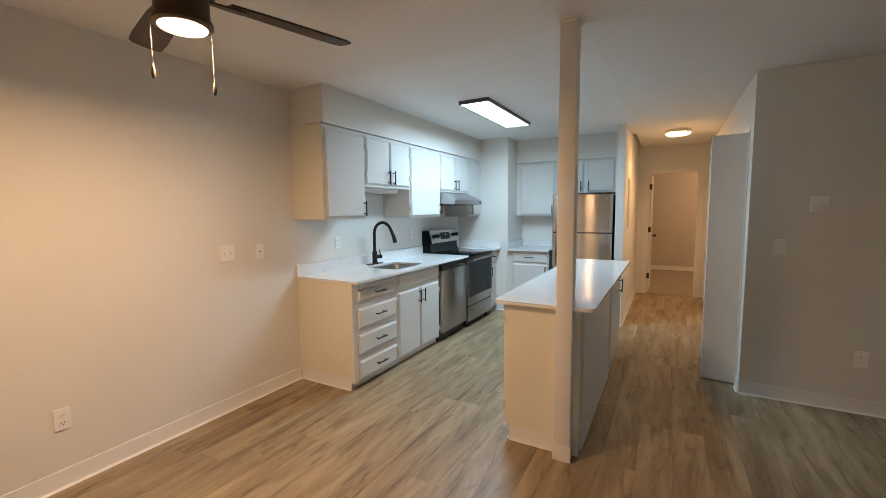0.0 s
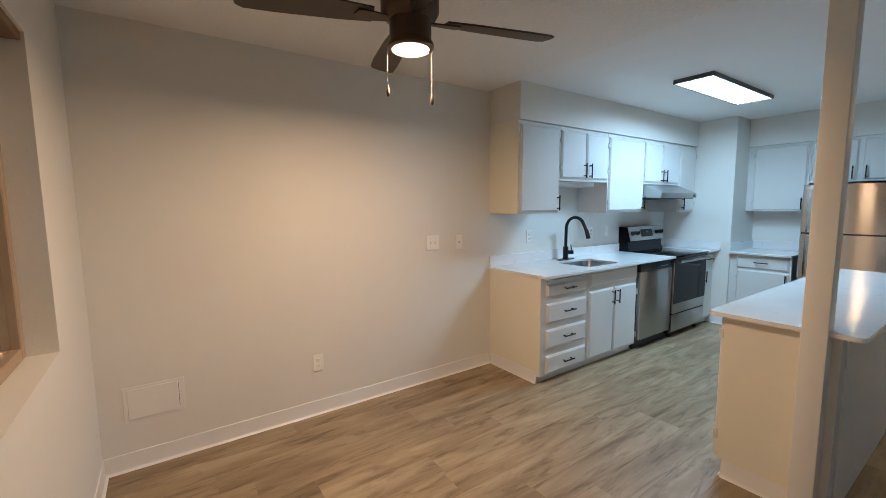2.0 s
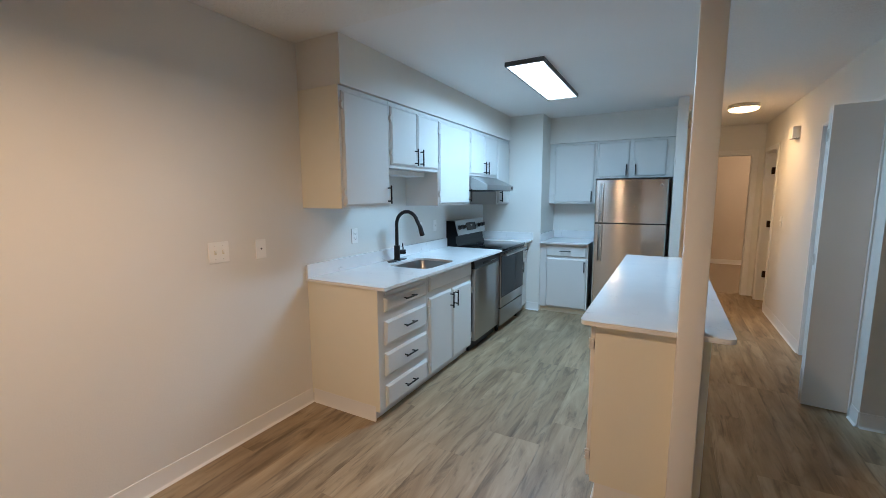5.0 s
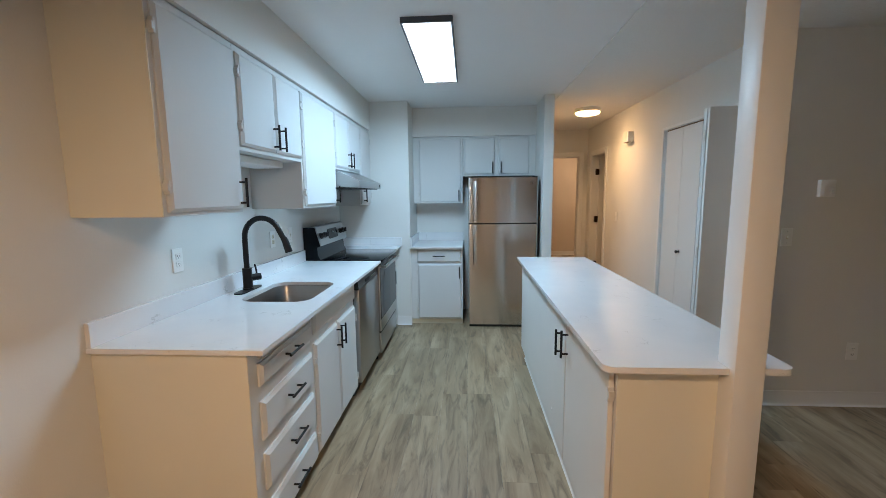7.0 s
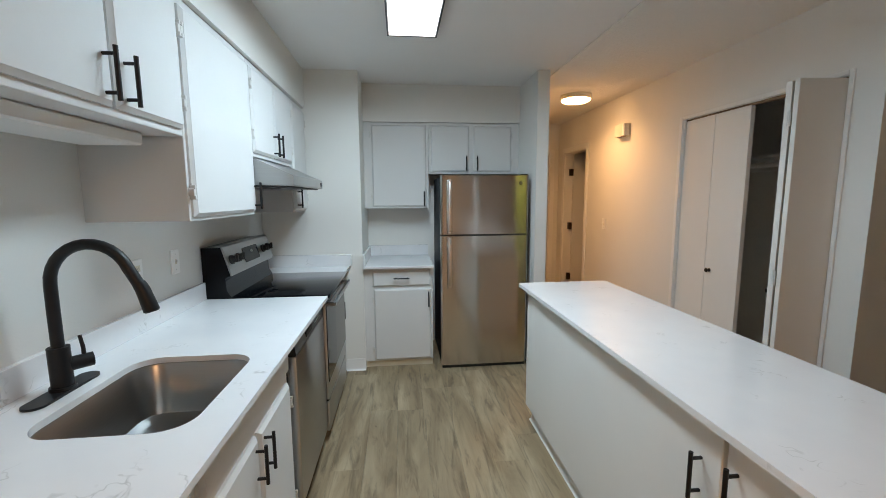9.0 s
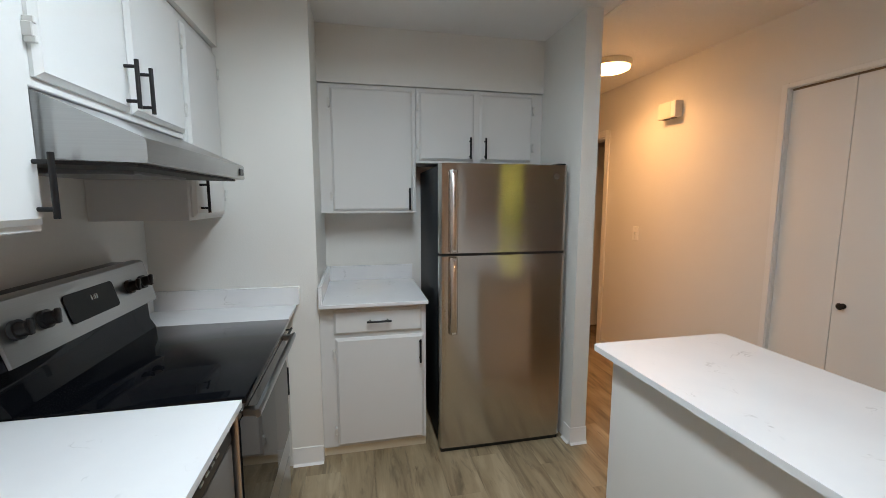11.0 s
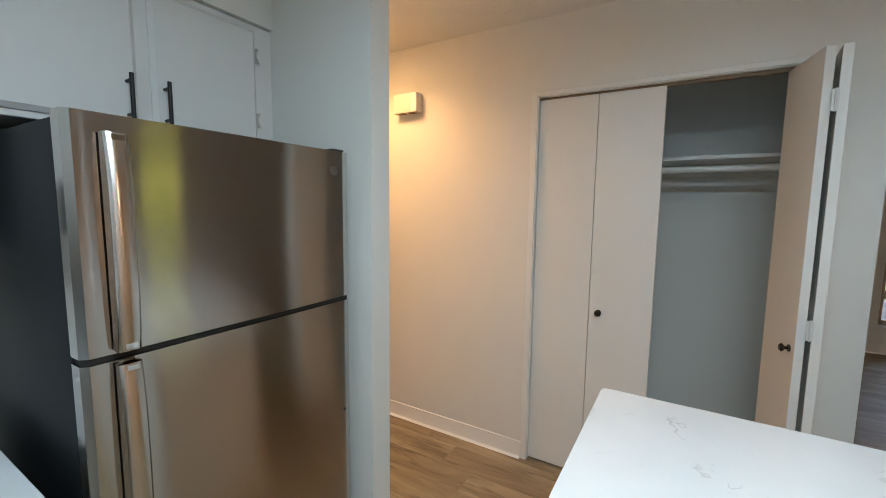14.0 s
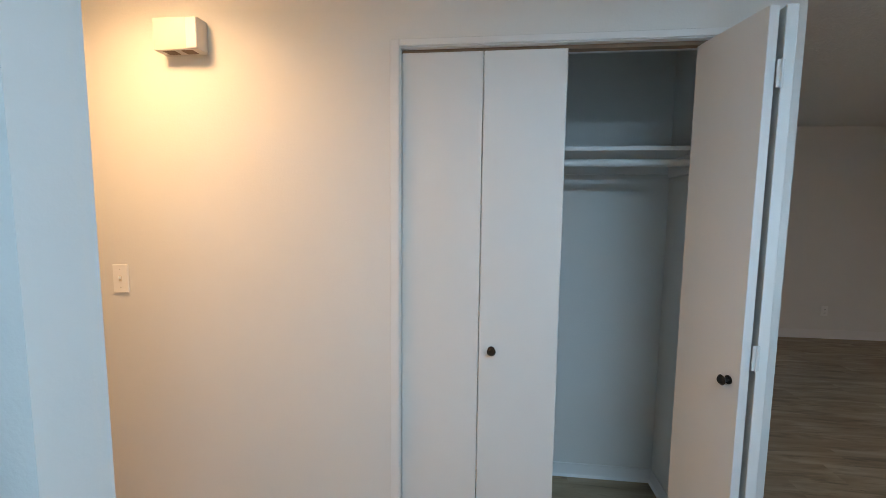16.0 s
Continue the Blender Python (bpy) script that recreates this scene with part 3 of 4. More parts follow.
part("backsplash", bm, M_QUARTZ, ctr)
bm = bm_new()
box(bm, PIER + 0.001, PIER + 0.02, 5.97, YB, 0.905, 1.005, 0.0015)
part("side_splash", bm, M_QUARTZ, ctr)

# ---- sink and faucet ----
sink = thing("sink", (-1.565, 3.835, 0.70), "single-bowl brushed steel undermount sink", "sink")
bm = bm_new()
levels = [(0.006, 0.893), (0.0, 0.885), (-0.006, 0.76), (-0.02, 0.715), (-0.05, 0.70)]
rings = []
for grow, z in levels:
    r = max(0.03, 0.085 + grow)
    rings.append([bm.verts.new((*q, z)) for q in rounded(SX0 - grow, SX1 + grow, SY0 - grow, SY1 + grow, r, 8)])
for a, b in zip(rings, rings[1:]):
    for k in range(len(a)):
        j = (k + 1) % len(a)
        bm.faces.new((a[k], a[j], b[j], b[k]))
bm.faces.new(rings[-1])
part("bowl", bm, M_SINK, sink)
bm = bm_new()
cyl(bm, (-1.60, 3.835, 0.7005), (-1.60, 3.835, 0.704), 0.045, 24)
cyl(bm, (-1.60, 3.835, 0.704), (-1.60, 3.835, 0.709), 0.022, 16)
part("drain", bm, M_CHROME, sink, "round steel drain strainer")

fc = thing("faucet", (-1.822, 3.830, CZ1), "matte black gooseneck pull-down kitchen faucet", "faucet")
bm = bm_new()
prism(bm, rounded(-1.852, -1.792, 3.705, 3.955, 0.029, 6), CZ1, CZ1 + 0.007, "z")
part("base_plate", bm, M_BLACK, fc)
bm = bm_new()
cyl(bm, (-1.822, 3.830, 0.92), (-1.822, 3.830, 1.05), 0.027, 20)
cyl(bm, (-1.822, 3.830, 0.92), (-1.822, 3.830, 0.932), 0.032, 20)
part("body", bm, M_BLACK, fc)
bm = bm_new()
pts = [(-1.822, 3.830, 1.045), (-1.822, 3.830, 1.15), (-1.822, 3.831, 1.235)]
for k in range(1, 14):
    a = radians(180 - 12.3 * k)
    pts.append((-1.712 + 0.11 * math.cos(a), 3.831, 1.235 + 0.115 * math.sin(a)))
pts.append((-1.584, 3.832, 1.225))
tube(bm, pts, 0.0158, 16)
part("spout", bm, M_BLACK, fc)
bm = bm_new()
tube(bm, [(-1.586, 3.832, 1.232), (-1.577, 3.832, 1.215), (-1.558, 3.833, 1.15), (-1.557, 3.833, 1.146)], [0.0175, 0.019, 0.0215, 0.018], 18)
part("spray_head", bm, M_BLACK, fc)
bm = bm_new()
cyl(bm, (-1.820, 3.837, 0.99), (-1.772, 3.888, 0.99), 0.021, 20)
part("valve", bm, M_BLACK, fc)
bm = bm_new()
tube(bm, [(-1.786, 3.873, 1.002), (-1.792, 3.880, 1.03), (-1.802, 3.885, 1.066)], [0.006, 0.0055, 0.005], 10)
part("lever", bm, M_BLACK, fc)

# ---- dishwasher ----
dw = thing("dishwasher", (-1.6, 4.61, 0), "stainless steel dishwasher with a black control strip", "dishwasher")
bm = bm_new()
box(bm, XL + 0.05, -1.315, 4.30, 4.925, 0.09, 0.89)
part("tub", bm, M_PLASTIC, dw)
bm = bm_new()
box(bm, -1.315, -1.275, 4.303, 4.922, 0.105, 0.80, 0.005, 2)
part("door", bm, M_STEELX, dw, "brushed stainless door")
bm = bm_new()
prism(bm, [(-1.315, 0.803), (-1.277, 0.803), (-1.275, 0.81), (-1.282, 0.86), (-1.29, 0.88), (-1.315, 0.88)], 4.303, 4.922, "y")
panel = part("control_panel", bm, M_PLASTIC, dw, "black plastic control strip")
bm = bm_new()
box(bm, -1.283, -1.2745, 4.50, 4.63, 0.818, 0.846, 0.003)
part("pocket_handle", bm, M_SLOT, panel)
bm = bm_new()
for k in range(4):
    box(bm, -1.282, -1.2755, 4.70 + 0.035 * k, 4.72 + 0.035 * k, 0.83, 0.836)
part("button", bm, M_DISPLAY, panel, "pale button marks")
bm = bm_new()
box(bm, -1.38, -1.34, 4.30, 4.925, 0.0, 0.10)
part("kick_plate", bm, M_PLASTIC, dw)

# ---- range ----
R0, R1 = 4.942, 5.697
rg = thing("range", (-1.6, 5.32, 0), "freestanding electric range, stainless with a black glass cooktop", "stove")
bm = bm_new()
box(bm, XL + 0.02, -1.30, R0, R1, 0.05, 0.898)
part("body", bm, M_PLASTIC, rg)
bm = bm_new()
box(bm, XL + 0.10, -1.238, R0, R1, 0.898, 0.921, 0.006, 2)
top = part("cooktop", bm, M_GLASSBLK, rg, "glossy black ceramic glass cooktop")
bm = bm_new()
prism(bm, [(XL + 0.005, 0.90), (-1.775, 0.90), (-1.782, 0.925), (-1.802, 0.96), (-1.806, 1.03), (-1.778, 1.042), (-1.822, 1.204), (XL + 0.005, 1.204)], R0, R1, "y")
bg = part("backguard", bm, M_GLASSBLK, rg, "black backguard")
bm = bm_new()
prism(bm, [(-1.777, 1.041), (-1.768, 1.044), (-1.811, 1.205), (-1.822, 1.211), (-1.85, 1.211), (-1.85, 1.204), (-1.821, 1.204)], R0 + 0.003, R1 + 0.001, "y")
pn = part("control_panel", bm, M_STEELX, rg, "brushed stainless control panel")


def on_panel(y, z, d):
    """A point on the sloped control panel, d outwards."""
    k = (z - 1.044) / 0.161
    return (-1.768 - 0.043 * k + d * 0.966, y, z + d * 0.258)


bm = bm_new()
for d0, d1 in ((0.0005, 0.004),):
    q = rounded(5.188, 5.442, 1.082, 1.172, 0.014, 4)
    a = [bm.verts.new(on_panel(y, z, d0)) for y, z in q]
    b = [bm.verts.new(on_panel(y, z, d1)) for y, z in q]
    bm.faces.new(b)
    for k in range(len(q)):
        j = (k + 1) % len(q)
        bm.faces.new((a[k], a[j], b[j], b[k]))
disp = part("display", bm, M_GLASSBLK, pn, "black clock display")
bm = bm_new()
for k, wd in ((0, 0.006), (0.012, 0.003), (0.018, 0.006), (0.028, 0.006)):
    q = [(5.307 + k, 1.132), (5.307 + k + wd, 1.132), (5.307 + k + wd, 1.148), (5.307 + k, 1.148)]
    bm.faces.new([bm.verts.new(on_panel(y, z, 0.0046)) for y, z in q])
part("digit", bm, M_DISPLAY, disp, "pale clock digits")
for y in (4.998, 5.098, 5.535, 5.63):
    bm = bm_new()
    cyl(bm, on_panel(y, 1.128, 0.0), on_panel(y, 1.128, 0.012), 0.027, 20)
    cyl(bm, on_panel(y, 1.128, 0.012), on_panel(y, 1.128, 0.034), 0.021, 20, 0.018)
    m0 = Vector(on_panel(y, 1.128, 0.037))
    box(bm, m0.x - 0.008, m0.x + 0.006, y - 0.007, y + 0.007, m0.z - 0.022, m0.z + 0.022, 0.003)
    part("knob", bm, M_PLASTIC, pn, "black control knob")
bm = bm_new()
box(bm, -1.30, -1.262, R0 + 0.004, R1 - 0.004, 0.275, 0.870, 0.006, 2)
door = part("oven_door", bm, M_STEELX, rg, "stainless oven door")
bm = bm_new()
box(bm, -1.2625, -1.2585, R0 + 0.006, R1 - 0.006, 0.385, 0.848, 0.0015)
part("oven_window", bm, M_GLASSBLK, door, "black glass oven window")
bm = bm_new()
for k in range(12):
    box(bm, -1.264, -1.2612, R0 + 0.08 + 0.05 * k, R0 + 0.115 + 0.05 * k, 0.859, 0.865)
part("vent_slot", bm, M_SLOT, door)
bm = bm_new()
prism(bm, [(-1.222, 0.838), (-1.210, 0.842), (-1.208, 0.858), (-1.214, 0.866), (-1.226, 0.862)], R0 + 0.03, R1 - 0.03, "y")
for y in (R0 + 0.04, R1 - 0.065):
    box(bm, -1.262, -1.215, y, y + 0.025, 0.84, 0.862, 0.003)
part("oven_handle", bm, M_STEELX, door, "stainless bar handle")
bm = bm_new()
box(bm, -1.30, -1.264, R0 + 0.004, R1 - 0.004, 0.075, 0.262, 0.006, 2)
dr = part("drawer", bm, M_STEELX, rg, "stainless warming drawer")
bm = bm_new()
box(bm, -1.30, -1.268, R0 + 0.01, R1 - 0.01, 0.262, 0.276)
part("gap", bm, M_SLOT, rg)
part("front_rail", box(bm_new(), -1.30, -1.252, R0 + 0.002, R1 - 0.002, 0.872, 0.8975, 0.003), M_PLASTIC, rg, "black rail under the cooktop edge")
for y in (R0 + 0.06, R1 - 0.06):
    for x in (-1.33, -1.85):
        bm = bm_new()
        cyl(bm, (x, y, 0), (x, y, 0.052), 0.018, 12)
        part("foot", bm, M_RUBBER, rg)

# ---- range hood ----
hood = thing("range_hood", (-1.6, 5.17, 1.55), "stainless under-cabinet range hood", "range hood")
H0, H1 = 4.806, 5.60
bm = bm_new()
prism(bm, [(XL + 0.002, 1.556), (-1.374, 1.542), (-1.370, 1.546), (-1.370, 1.590), (-1.374, 1.597), (-1.575, 1.688), (-1.60, 1.693), (XL + 0.002, 1.693)], H0, H1, "y")
part("canopy", bm, M_STEELX, hood)
bm = bm_new()
prism(bm, [(XL + 0.05, 1.5445), (-1.40, 1.5345), (-1.40, 1.542), (XL + 0.05, 1.555)], H0 + 0.02, H1 - 0.02, "y")
part("underside", bm, M_SLOT, hood)
bm = bm_new()
box(bm, -1.80, -1.50, H0 + 0.22, H0 + 0.56, 1.528, 1.541, 0.002)
part("filter", bm, M_FILTER, hood, "grey mesh grease filter")
bm = bm_new()
box(bm, -1.371, -1.365, H1 - 0.075, H1 - 0.03, 1.556, 1.582, 0.002)
part("switch", bm, M_PLASTIC, hood, "black rocker switch")

# ---- fridge ----
FX0, FX1, FY = -0.488, 0.260, 5.936
fr = thing("fridge", (-0.11, 6.25, 0), "top-freezer refrigerator, stainless doors and dark grey sides", "refrigerator")
bm = bm_new()
box(bm, FX0 + 0.004, FX1 - 0.004, 6.0, 6.645, 0.03, 1.647, 0.006, 2)
part("cabinet", bm, M_FRSIDE, fr, "dark grey textured cabinet")


def bowed_door(z0, z1):
    """A fridge door with a slightly convex front and rounded vertical edges."""
    bm = bm_new()
    out = []
    n = 60
    half = (FX1 - FX0) / 2
    cx = (FX0 + FX1) / 2
    for k in range(n + 1):
        u = -1 + 2 * k / n
        edge = max(0.0, abs(u) - 0.955) / 0.045
        out.append((cx + half * u, FY + 0.0027 * u * u - 0.002 + 0.014 * (1 - math.sqrt(max(0, 1 - edge * edge)))))
    out += [(FX1, 5.99), (FX0, 5.99)]
    prism(bm, out, z0, z1, "z")
    return bm


d1 = part("freezer_door", bowed_door(1.168, 1.656), M_STEEL, fr, "brushed stainless freezer door")
d2 = part("fridge_door", bowed_door(0.03, 1.153), M_STEEL, fr, "brushed stainless fridge door")
bm = bm_new()
box(bm, FX0 + 0.006, FX1 - 0.006, 5.95, 6.0, 1.153, 1.168)
box(bm, FX0 + 0.006, FX1 - 0.006, 5.988, 6.0, 0.045, 1.65)
part("gasket", bm, M_SLOT, fr)
bm = bm_new()
box(bm, FX0 + 0.01, FX1 - 0.01, 5.952, 6.0, 0.0, 0.029)
part("toe_grille", bm, M_PLASTIC, fr)
for dd, z0, z1 in ((d1, 1.175, 1.618), (d2, 0.715, 1.148)):
    bm = bm_new()
    cols = []
    zs = [z0 + (z1 - z0) * k / 10 for k in range(11)]
    for k, z in enumerate(zs):
        u = abs(2 * k / 10 - 1)
        off = 0.040 - 0.012 * u ** 3
        yy = FY - off
        cols.append([bm.verts.new(q) for q in ((-0.436, FY - 0.006, z), (-0.436, yy + 0.004, z), (-0.430, yy, z), (-0.399, yy, z), (-0.394, yy + 0.005, z), (-0.396, FY - 0.006, z))])
    for a, b in zip(cols, cols[1:]):
        for k in range(6):
            bm.faces.new((a[k], a[(k + 1) % 6], b[(k + 1) % 6], b[k]))
    bm.faces.new(cols[0][::-1])
    bm.faces.new(cols[-1])
    hd = part("door_handle", bm, M_STEEL, dd, "curved stainless handle")
    for z in (z0 + 0.012, z1 - 0.012):
        bm2 = bm_new()
        box(bm2, -0.428, -0.398, FY - 0.03, FY + 0.006, z - 0.012, z + 0.012, 0.004)
        part("handle_mount", bm2, M_CHROME, dd, "bright steel handle mount")
bm = bm_new()
cyl(bm, (0.188, FY - 0.0025, 1.592), (0.188, FY + 0.004, 1.592), 0.016, 24)
part("badge", bm, M_STEELX, d1, "small round badge")
bm = bm_new()
cyl(bm, (0.222, FY - 0.001, 0.76), (0.222, FY + 0.004, 0.76), 0.005, 10)
part("plug", bm, M_PLASTIC, d2, "small hole plug")
bm = bm_new()
box(bm, FX1 - 0.06, FX1 - 0.005, 5.955, 6.03, 1.656, 1.666, 0.003)
part("hinge_cover", bm, M_PLASTIC, fr)

# ---- island ----
isl = thing("kitchen_island", (0.22, 3.95, 0), "white painted kitchen island with flat doors and a quartz top", "kitchen island")
IX0, IX1, IY0, IY1 = 0.005, 0.458, 2.828, 5.065
bm = bm_new()
box(bm, IX0, IX1, IY0, IY1, 0.10, 0.893, 0.002)
part("body", bm, M_CAB, isl)
bm = bm_new()
box(bm, 0.035, IX1 - 0.004, IY0 + 0.004, IY1 - 0.004, 0.0, 0.10)
part("plinth", bm, M_CAB, isl)
for nm, o, a, b, ax in (("plinth_trim", [(0.035, 0), (0.012, 0), (0.022, 0.008), (0.029, 0.02), (0.031, 0.1), (0.035, 0.1)], IY0, IY1, "y"), ("plinth_trim", [(IY0 + 0.004, 0), (IY0 - 0.012, 0), (IY0 - 0.007, 0.006), (IY0 - 0.003, 0.02), (IY0 - 0.002, 0.1), (IY0 + 0.004, 0.1)], 0.03, IX1 - 0.12, "x")):
    part(nm, prism(bm_new(), o, a, b, ax), M_TRIM, isl)
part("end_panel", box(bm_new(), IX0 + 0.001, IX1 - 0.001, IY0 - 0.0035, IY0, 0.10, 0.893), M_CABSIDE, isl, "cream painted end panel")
dn = part("door", box(bm_new(), -0.016, 0.003, 2.845, 3.442, 0.115, 0.872, 0.0025), M_DOORP, isl)
pull(dn, "x-", -0.016, 3.407, 0.752)
hinge(dn, "x-", -0.016, 2.838, 0.23)
hinge(dn, "x-", -0.016, 2.838, 0.79)
df = part("door", box(bm_new(), -0.016, 0.003, 3.457, 5.06, 0.115, 0.872, 0.0025), M_DOORP, isl)
pull(df, "x-", -0.016, 3.525, 0.72)
bm = bm_new()
cyl(bm, (-0.017, 3.72, 0.25), (-0.022, 3.72, 0.25), 0.007, 12)
part("bumper", bm, M_CAULK, df, "small white bumper dot")
# stile strip coloured brown, with the shade of the door gap in it
bm = bm_new()
box(bm, IX0 - 0.003, IX0 + 0.001, 3.443, 3.456, 0.105, 0.88)
part("stile_edge", bm, M_BROWN, isl, "stile between the doors, browned to carry the gap shade")
pr = part("side_door", box(bm_new(), IX1 - 0.001, IX1 + 0.014, 4.16, 4.80, 0.115, 0.872, 0.0025), M_DOORP, isl)
pull(pr, "x+", IX1 + 0.014, 4.72, 0.72)
pr = part("side_panel", box(bm_new(), IX1 - 0.001, IX1 + 0.008, 2.90, 4.13, 0.01, 0.885, 0.0015), M_DOORP, isl)
# the top is notched round the post
PX0, PX1, PY0, PY1 = 0.332, 0.424, 2.748, 2.838
bm = bm_new()
r = 0.035
o = []
for cx, cy, a0 in ((0.538 - 0.02, 5.132 - 0.02, 0), (-0.057 + 0.02, 5.132 - 0.02, 90)):
    o += [(cx + 0.02 * math.cos(radians(a0 + 15 * k)), cy + 0.02 * math.sin(radians(a0 + 15 * k))) for k in range(7)]
o += [(-0.057 + r + r * math.cos(radians(180 + 15 * k)), 2.772 + r + r * math.sin(radians(180 + 15 * k))) for k in range(7)]
o += [(PX0 - 0.001, 2.772), (PX0 - 0.001, PY1 + 0.001), (PX1 + 0.001, PY1 + 0.001), (PX1 + 0.001, 2.772)]
o += [(0.538 - r + r * math.cos(radians(270 + 15 * k)), 2.772 + r + r * math.sin(radians(270 + 15 * k))) for k in range(7)]
prism(bm, o, CZ0, CZ1 + 0.001, "z")
it = solo("island_countertop", bm, M_QUARTZ, "white veined quartz island top with rounded corners", "countertop")

bm = bm_new()
box(bm, PX0, PX1, PY0, PY1, 0, ZT, 0.004, 2)
post = thing("post", (0.378, 2.79, 0), "square white painted post through the island top", "post", kind="structure")
part("shaft", bm, M_TRIM, post)
bm = bm_new()
box(bm, PX0 - 0.006, PX1 + 0.006, PY0 - 0.006, PY0, 0, 0.10, 0.002)
box(bm, PX0 - 0.006, PX0, PY0, PY1 - 0.01, 0, 0.10, 0.002)
part("baseboard", bm, M_TRIM, post)
bm = bm_new()
box(bm, PX0 - 0.008, PX1 + 0.008, PY0 - 0.008, PY1 + 0.008, ZT - 0.012, ZT, 0.003)
part("cap", bm, M_TRIM, post)

# ---- kitchen ceiling light ----
kl = thing("ceiling_light", (-0.727, 4.572, ZK), "rectangular LED panel light with a dark slim frame, lit", "ceiling light")
LX0, LX1, LY0, LY1, LZ = -0.878, -0.576, 3.94, 5.204, 2.446
M_FRAMELED = mat("grey_lamp_frame", (0.10, 0.105, 0.115), 0.35, 0.6)
bm = bm_new()
box(bm, LX0, LX1, LY0, LY0 + 0.012, LZ, ZK, 0.002)
box(bm, LX0, LX1, LY1 - 0.012, LY1, LZ, ZK, 0.002)
box(bm, LX0, LX0 + 0.012, LY0 + 0.012, LY1 - 0.012, LZ, ZK, 0.002)
box(bm, LX1 - 0.012, LX1, LY0 + 0.012, LY1 - 0.012, LZ, ZK, 0.002)
part("frame_rim", bm, M_FRAMELED, kl, "dark grey metal rim")
bm = bm_new()
box(bm, LX0 + 0.012, LX1 - 0.012, LY0 + 0.012, LY1 - 0.012, LZ + 0.003, LZ + 0.02)
part("diffuser", bm, M_GLOWCOOL, kl, "glowing white diffuser")

# ---- ceiling fan ----
FXC, FYC = -0.71, 1.355
fan = thing("ceiling_fan", (FXC, FYC, ZT), "dark brown four-blade ceiling fan with a lit lamp", "ceiling fan")


def turned(bm, profile, cx, cy, seg=32):
    rings = [[bm.verts.new((cx + r * math.cos(2 * math.pi * k / seg), cy + r * math.sin(2 * math.pi * k / seg), z)) for k in range(seg)] for r, z in profile]
    for a, b in zip(rings, rings[1:]):
        for k in range(seg):
            bm.faces.new((a[k], a[(k + 1) % seg], b[(k + 1) % seg], b[k]))
    bm.faces.new(rings[0])
    bm.faces.new(rings[-1][::-1])
    return bm


part("canopy", turned(bm_new(), [(0.07, ZT), (0.075, ZT - 0.02), (0.07, ZT - 0.05), (0.03, ZT - 0.06)], FXC, FYC), M_FANBODY, fan)
part("motor", turned(bm_new(), [(0.05, 2.415), (0.115, 2.40), (0.125, 2.37), (0.125, 2.30), (0.11, 2.275), (0.09, 2.265), (0.09, 2.175), (0.085, 2.165)], FXC, FYC), M_FANBODY, fan, "dark bronze motor housing")
part("light_kit", turned(bm_new(), [(0.095, 2.18), (0.1, 2.17), (0.1, 2.155), (0.09, 2.15)], FXC, FYC), M_FANBODY, fan)
part("lens", turned(bm_new(), [(0.082, 2.152), (0.08, 2.146), (0.06, 2.141), (0.02, 2.139)], FXC, FYC), M_GLOWWARM, fan, "glowing round lamp lens")
for k in range(4):
    a = radians(74 + 90 * k)
    m = Matrix.Translation((FXC, FYC, 2.275)) @ Matrix.Rotation(a, 4, "Z") @ Matrix.Rotation(radians(11), 4, "X")
    bm = bm_new()
    o = [(0.16, -0.045), (0.30, -0.058), (0.55, -0.068), (0.66, -0.066), (0.685, -0.05), (0.69, 0.0), (0.685, 0.05), (0.66, 0.066), (0.55, 0.068), (0.30, 0.058), (0.16, 0.045)]
    prism(bm, o, -0.004, 0.004, "z")
    bmesh.ops.transform(bm, matrix=m, verts=bm.verts)
    bl = part("blade", bm, M_FAN, fan, "dark espresso wood blade")
    bm = bm_new()
    prism(bm, [(0.09, -0.018), (0.17, -0.03), (0.22, -0.03), (0.235, 0.0), (0.22, 0.03), (0.17, 0.03), (0.09, 0.018)], -0.011, -0.005, "z")
    bmesh.ops.transform(bm, matrix=m, verts=bm.verts)
    part("blade_arm", bm, M_FANBODY, bl)
M_CHAIN = mat("steel_chain", (0.16, 0.14, 0.11), 0.5, 0.3)
M_WOODKNOB = mat("dark_wood_pull", (0.03, 0.018, 0.012), 0.5)
for dx, dy, zl in ((-0.058, -0.083, 2.0), (0.042, 0.08, 1.965)):
    bm = bm_new()
    z = 2.15
    while z > zl:
        ball(bm, (FXC + dx, FYC + dy, z), 0.0013, 6)
        z -= 0.0043
    cyl(bm, (FXC + dx, FYC + dy, 2.18), (FXC + dx, FYC + dy, zl), 0.0007, 6)
    ch = part("pull_chain", bm, M_CHAIN, fan, "beaded metal pull chain")
    bm = bm_new()
    turned(bm, [(0.002, zl + 0.004), (0.005, zl - 0.006), (0.0075, zl - 0.025), (0.0065, zl - 0.038), (0.002, zl - 0.045)], FXC + dx, FYC + dy, 12)
    part("pull_knob", bm, M_WOODKNOB, ch, "dark wooden pull")

# ---- hall light ----
hl = thing("ceiling_light", (0.94, 6.62, ZT), "round flush hall light with a thin rim, lit warm", "ceiling light")
part("rim", turned(bm_new(), [(0.15, ZT), (0.152, ZT - 0.02), (0.148, ZT - 0.04), (0.14, ZT - 0.042)], 0.94, 6.62), M_IVORY, hl)
part("diffuser", turned(bm_new(), [(0.14, ZT - 0.036), (0.136, ZT - 0.055), (0.11, ZT - 0.066), (0.05, ZT - 0.071)], 0.94, 6.62), M_GLOWHALL, hl, "glowing frosted diffuser")
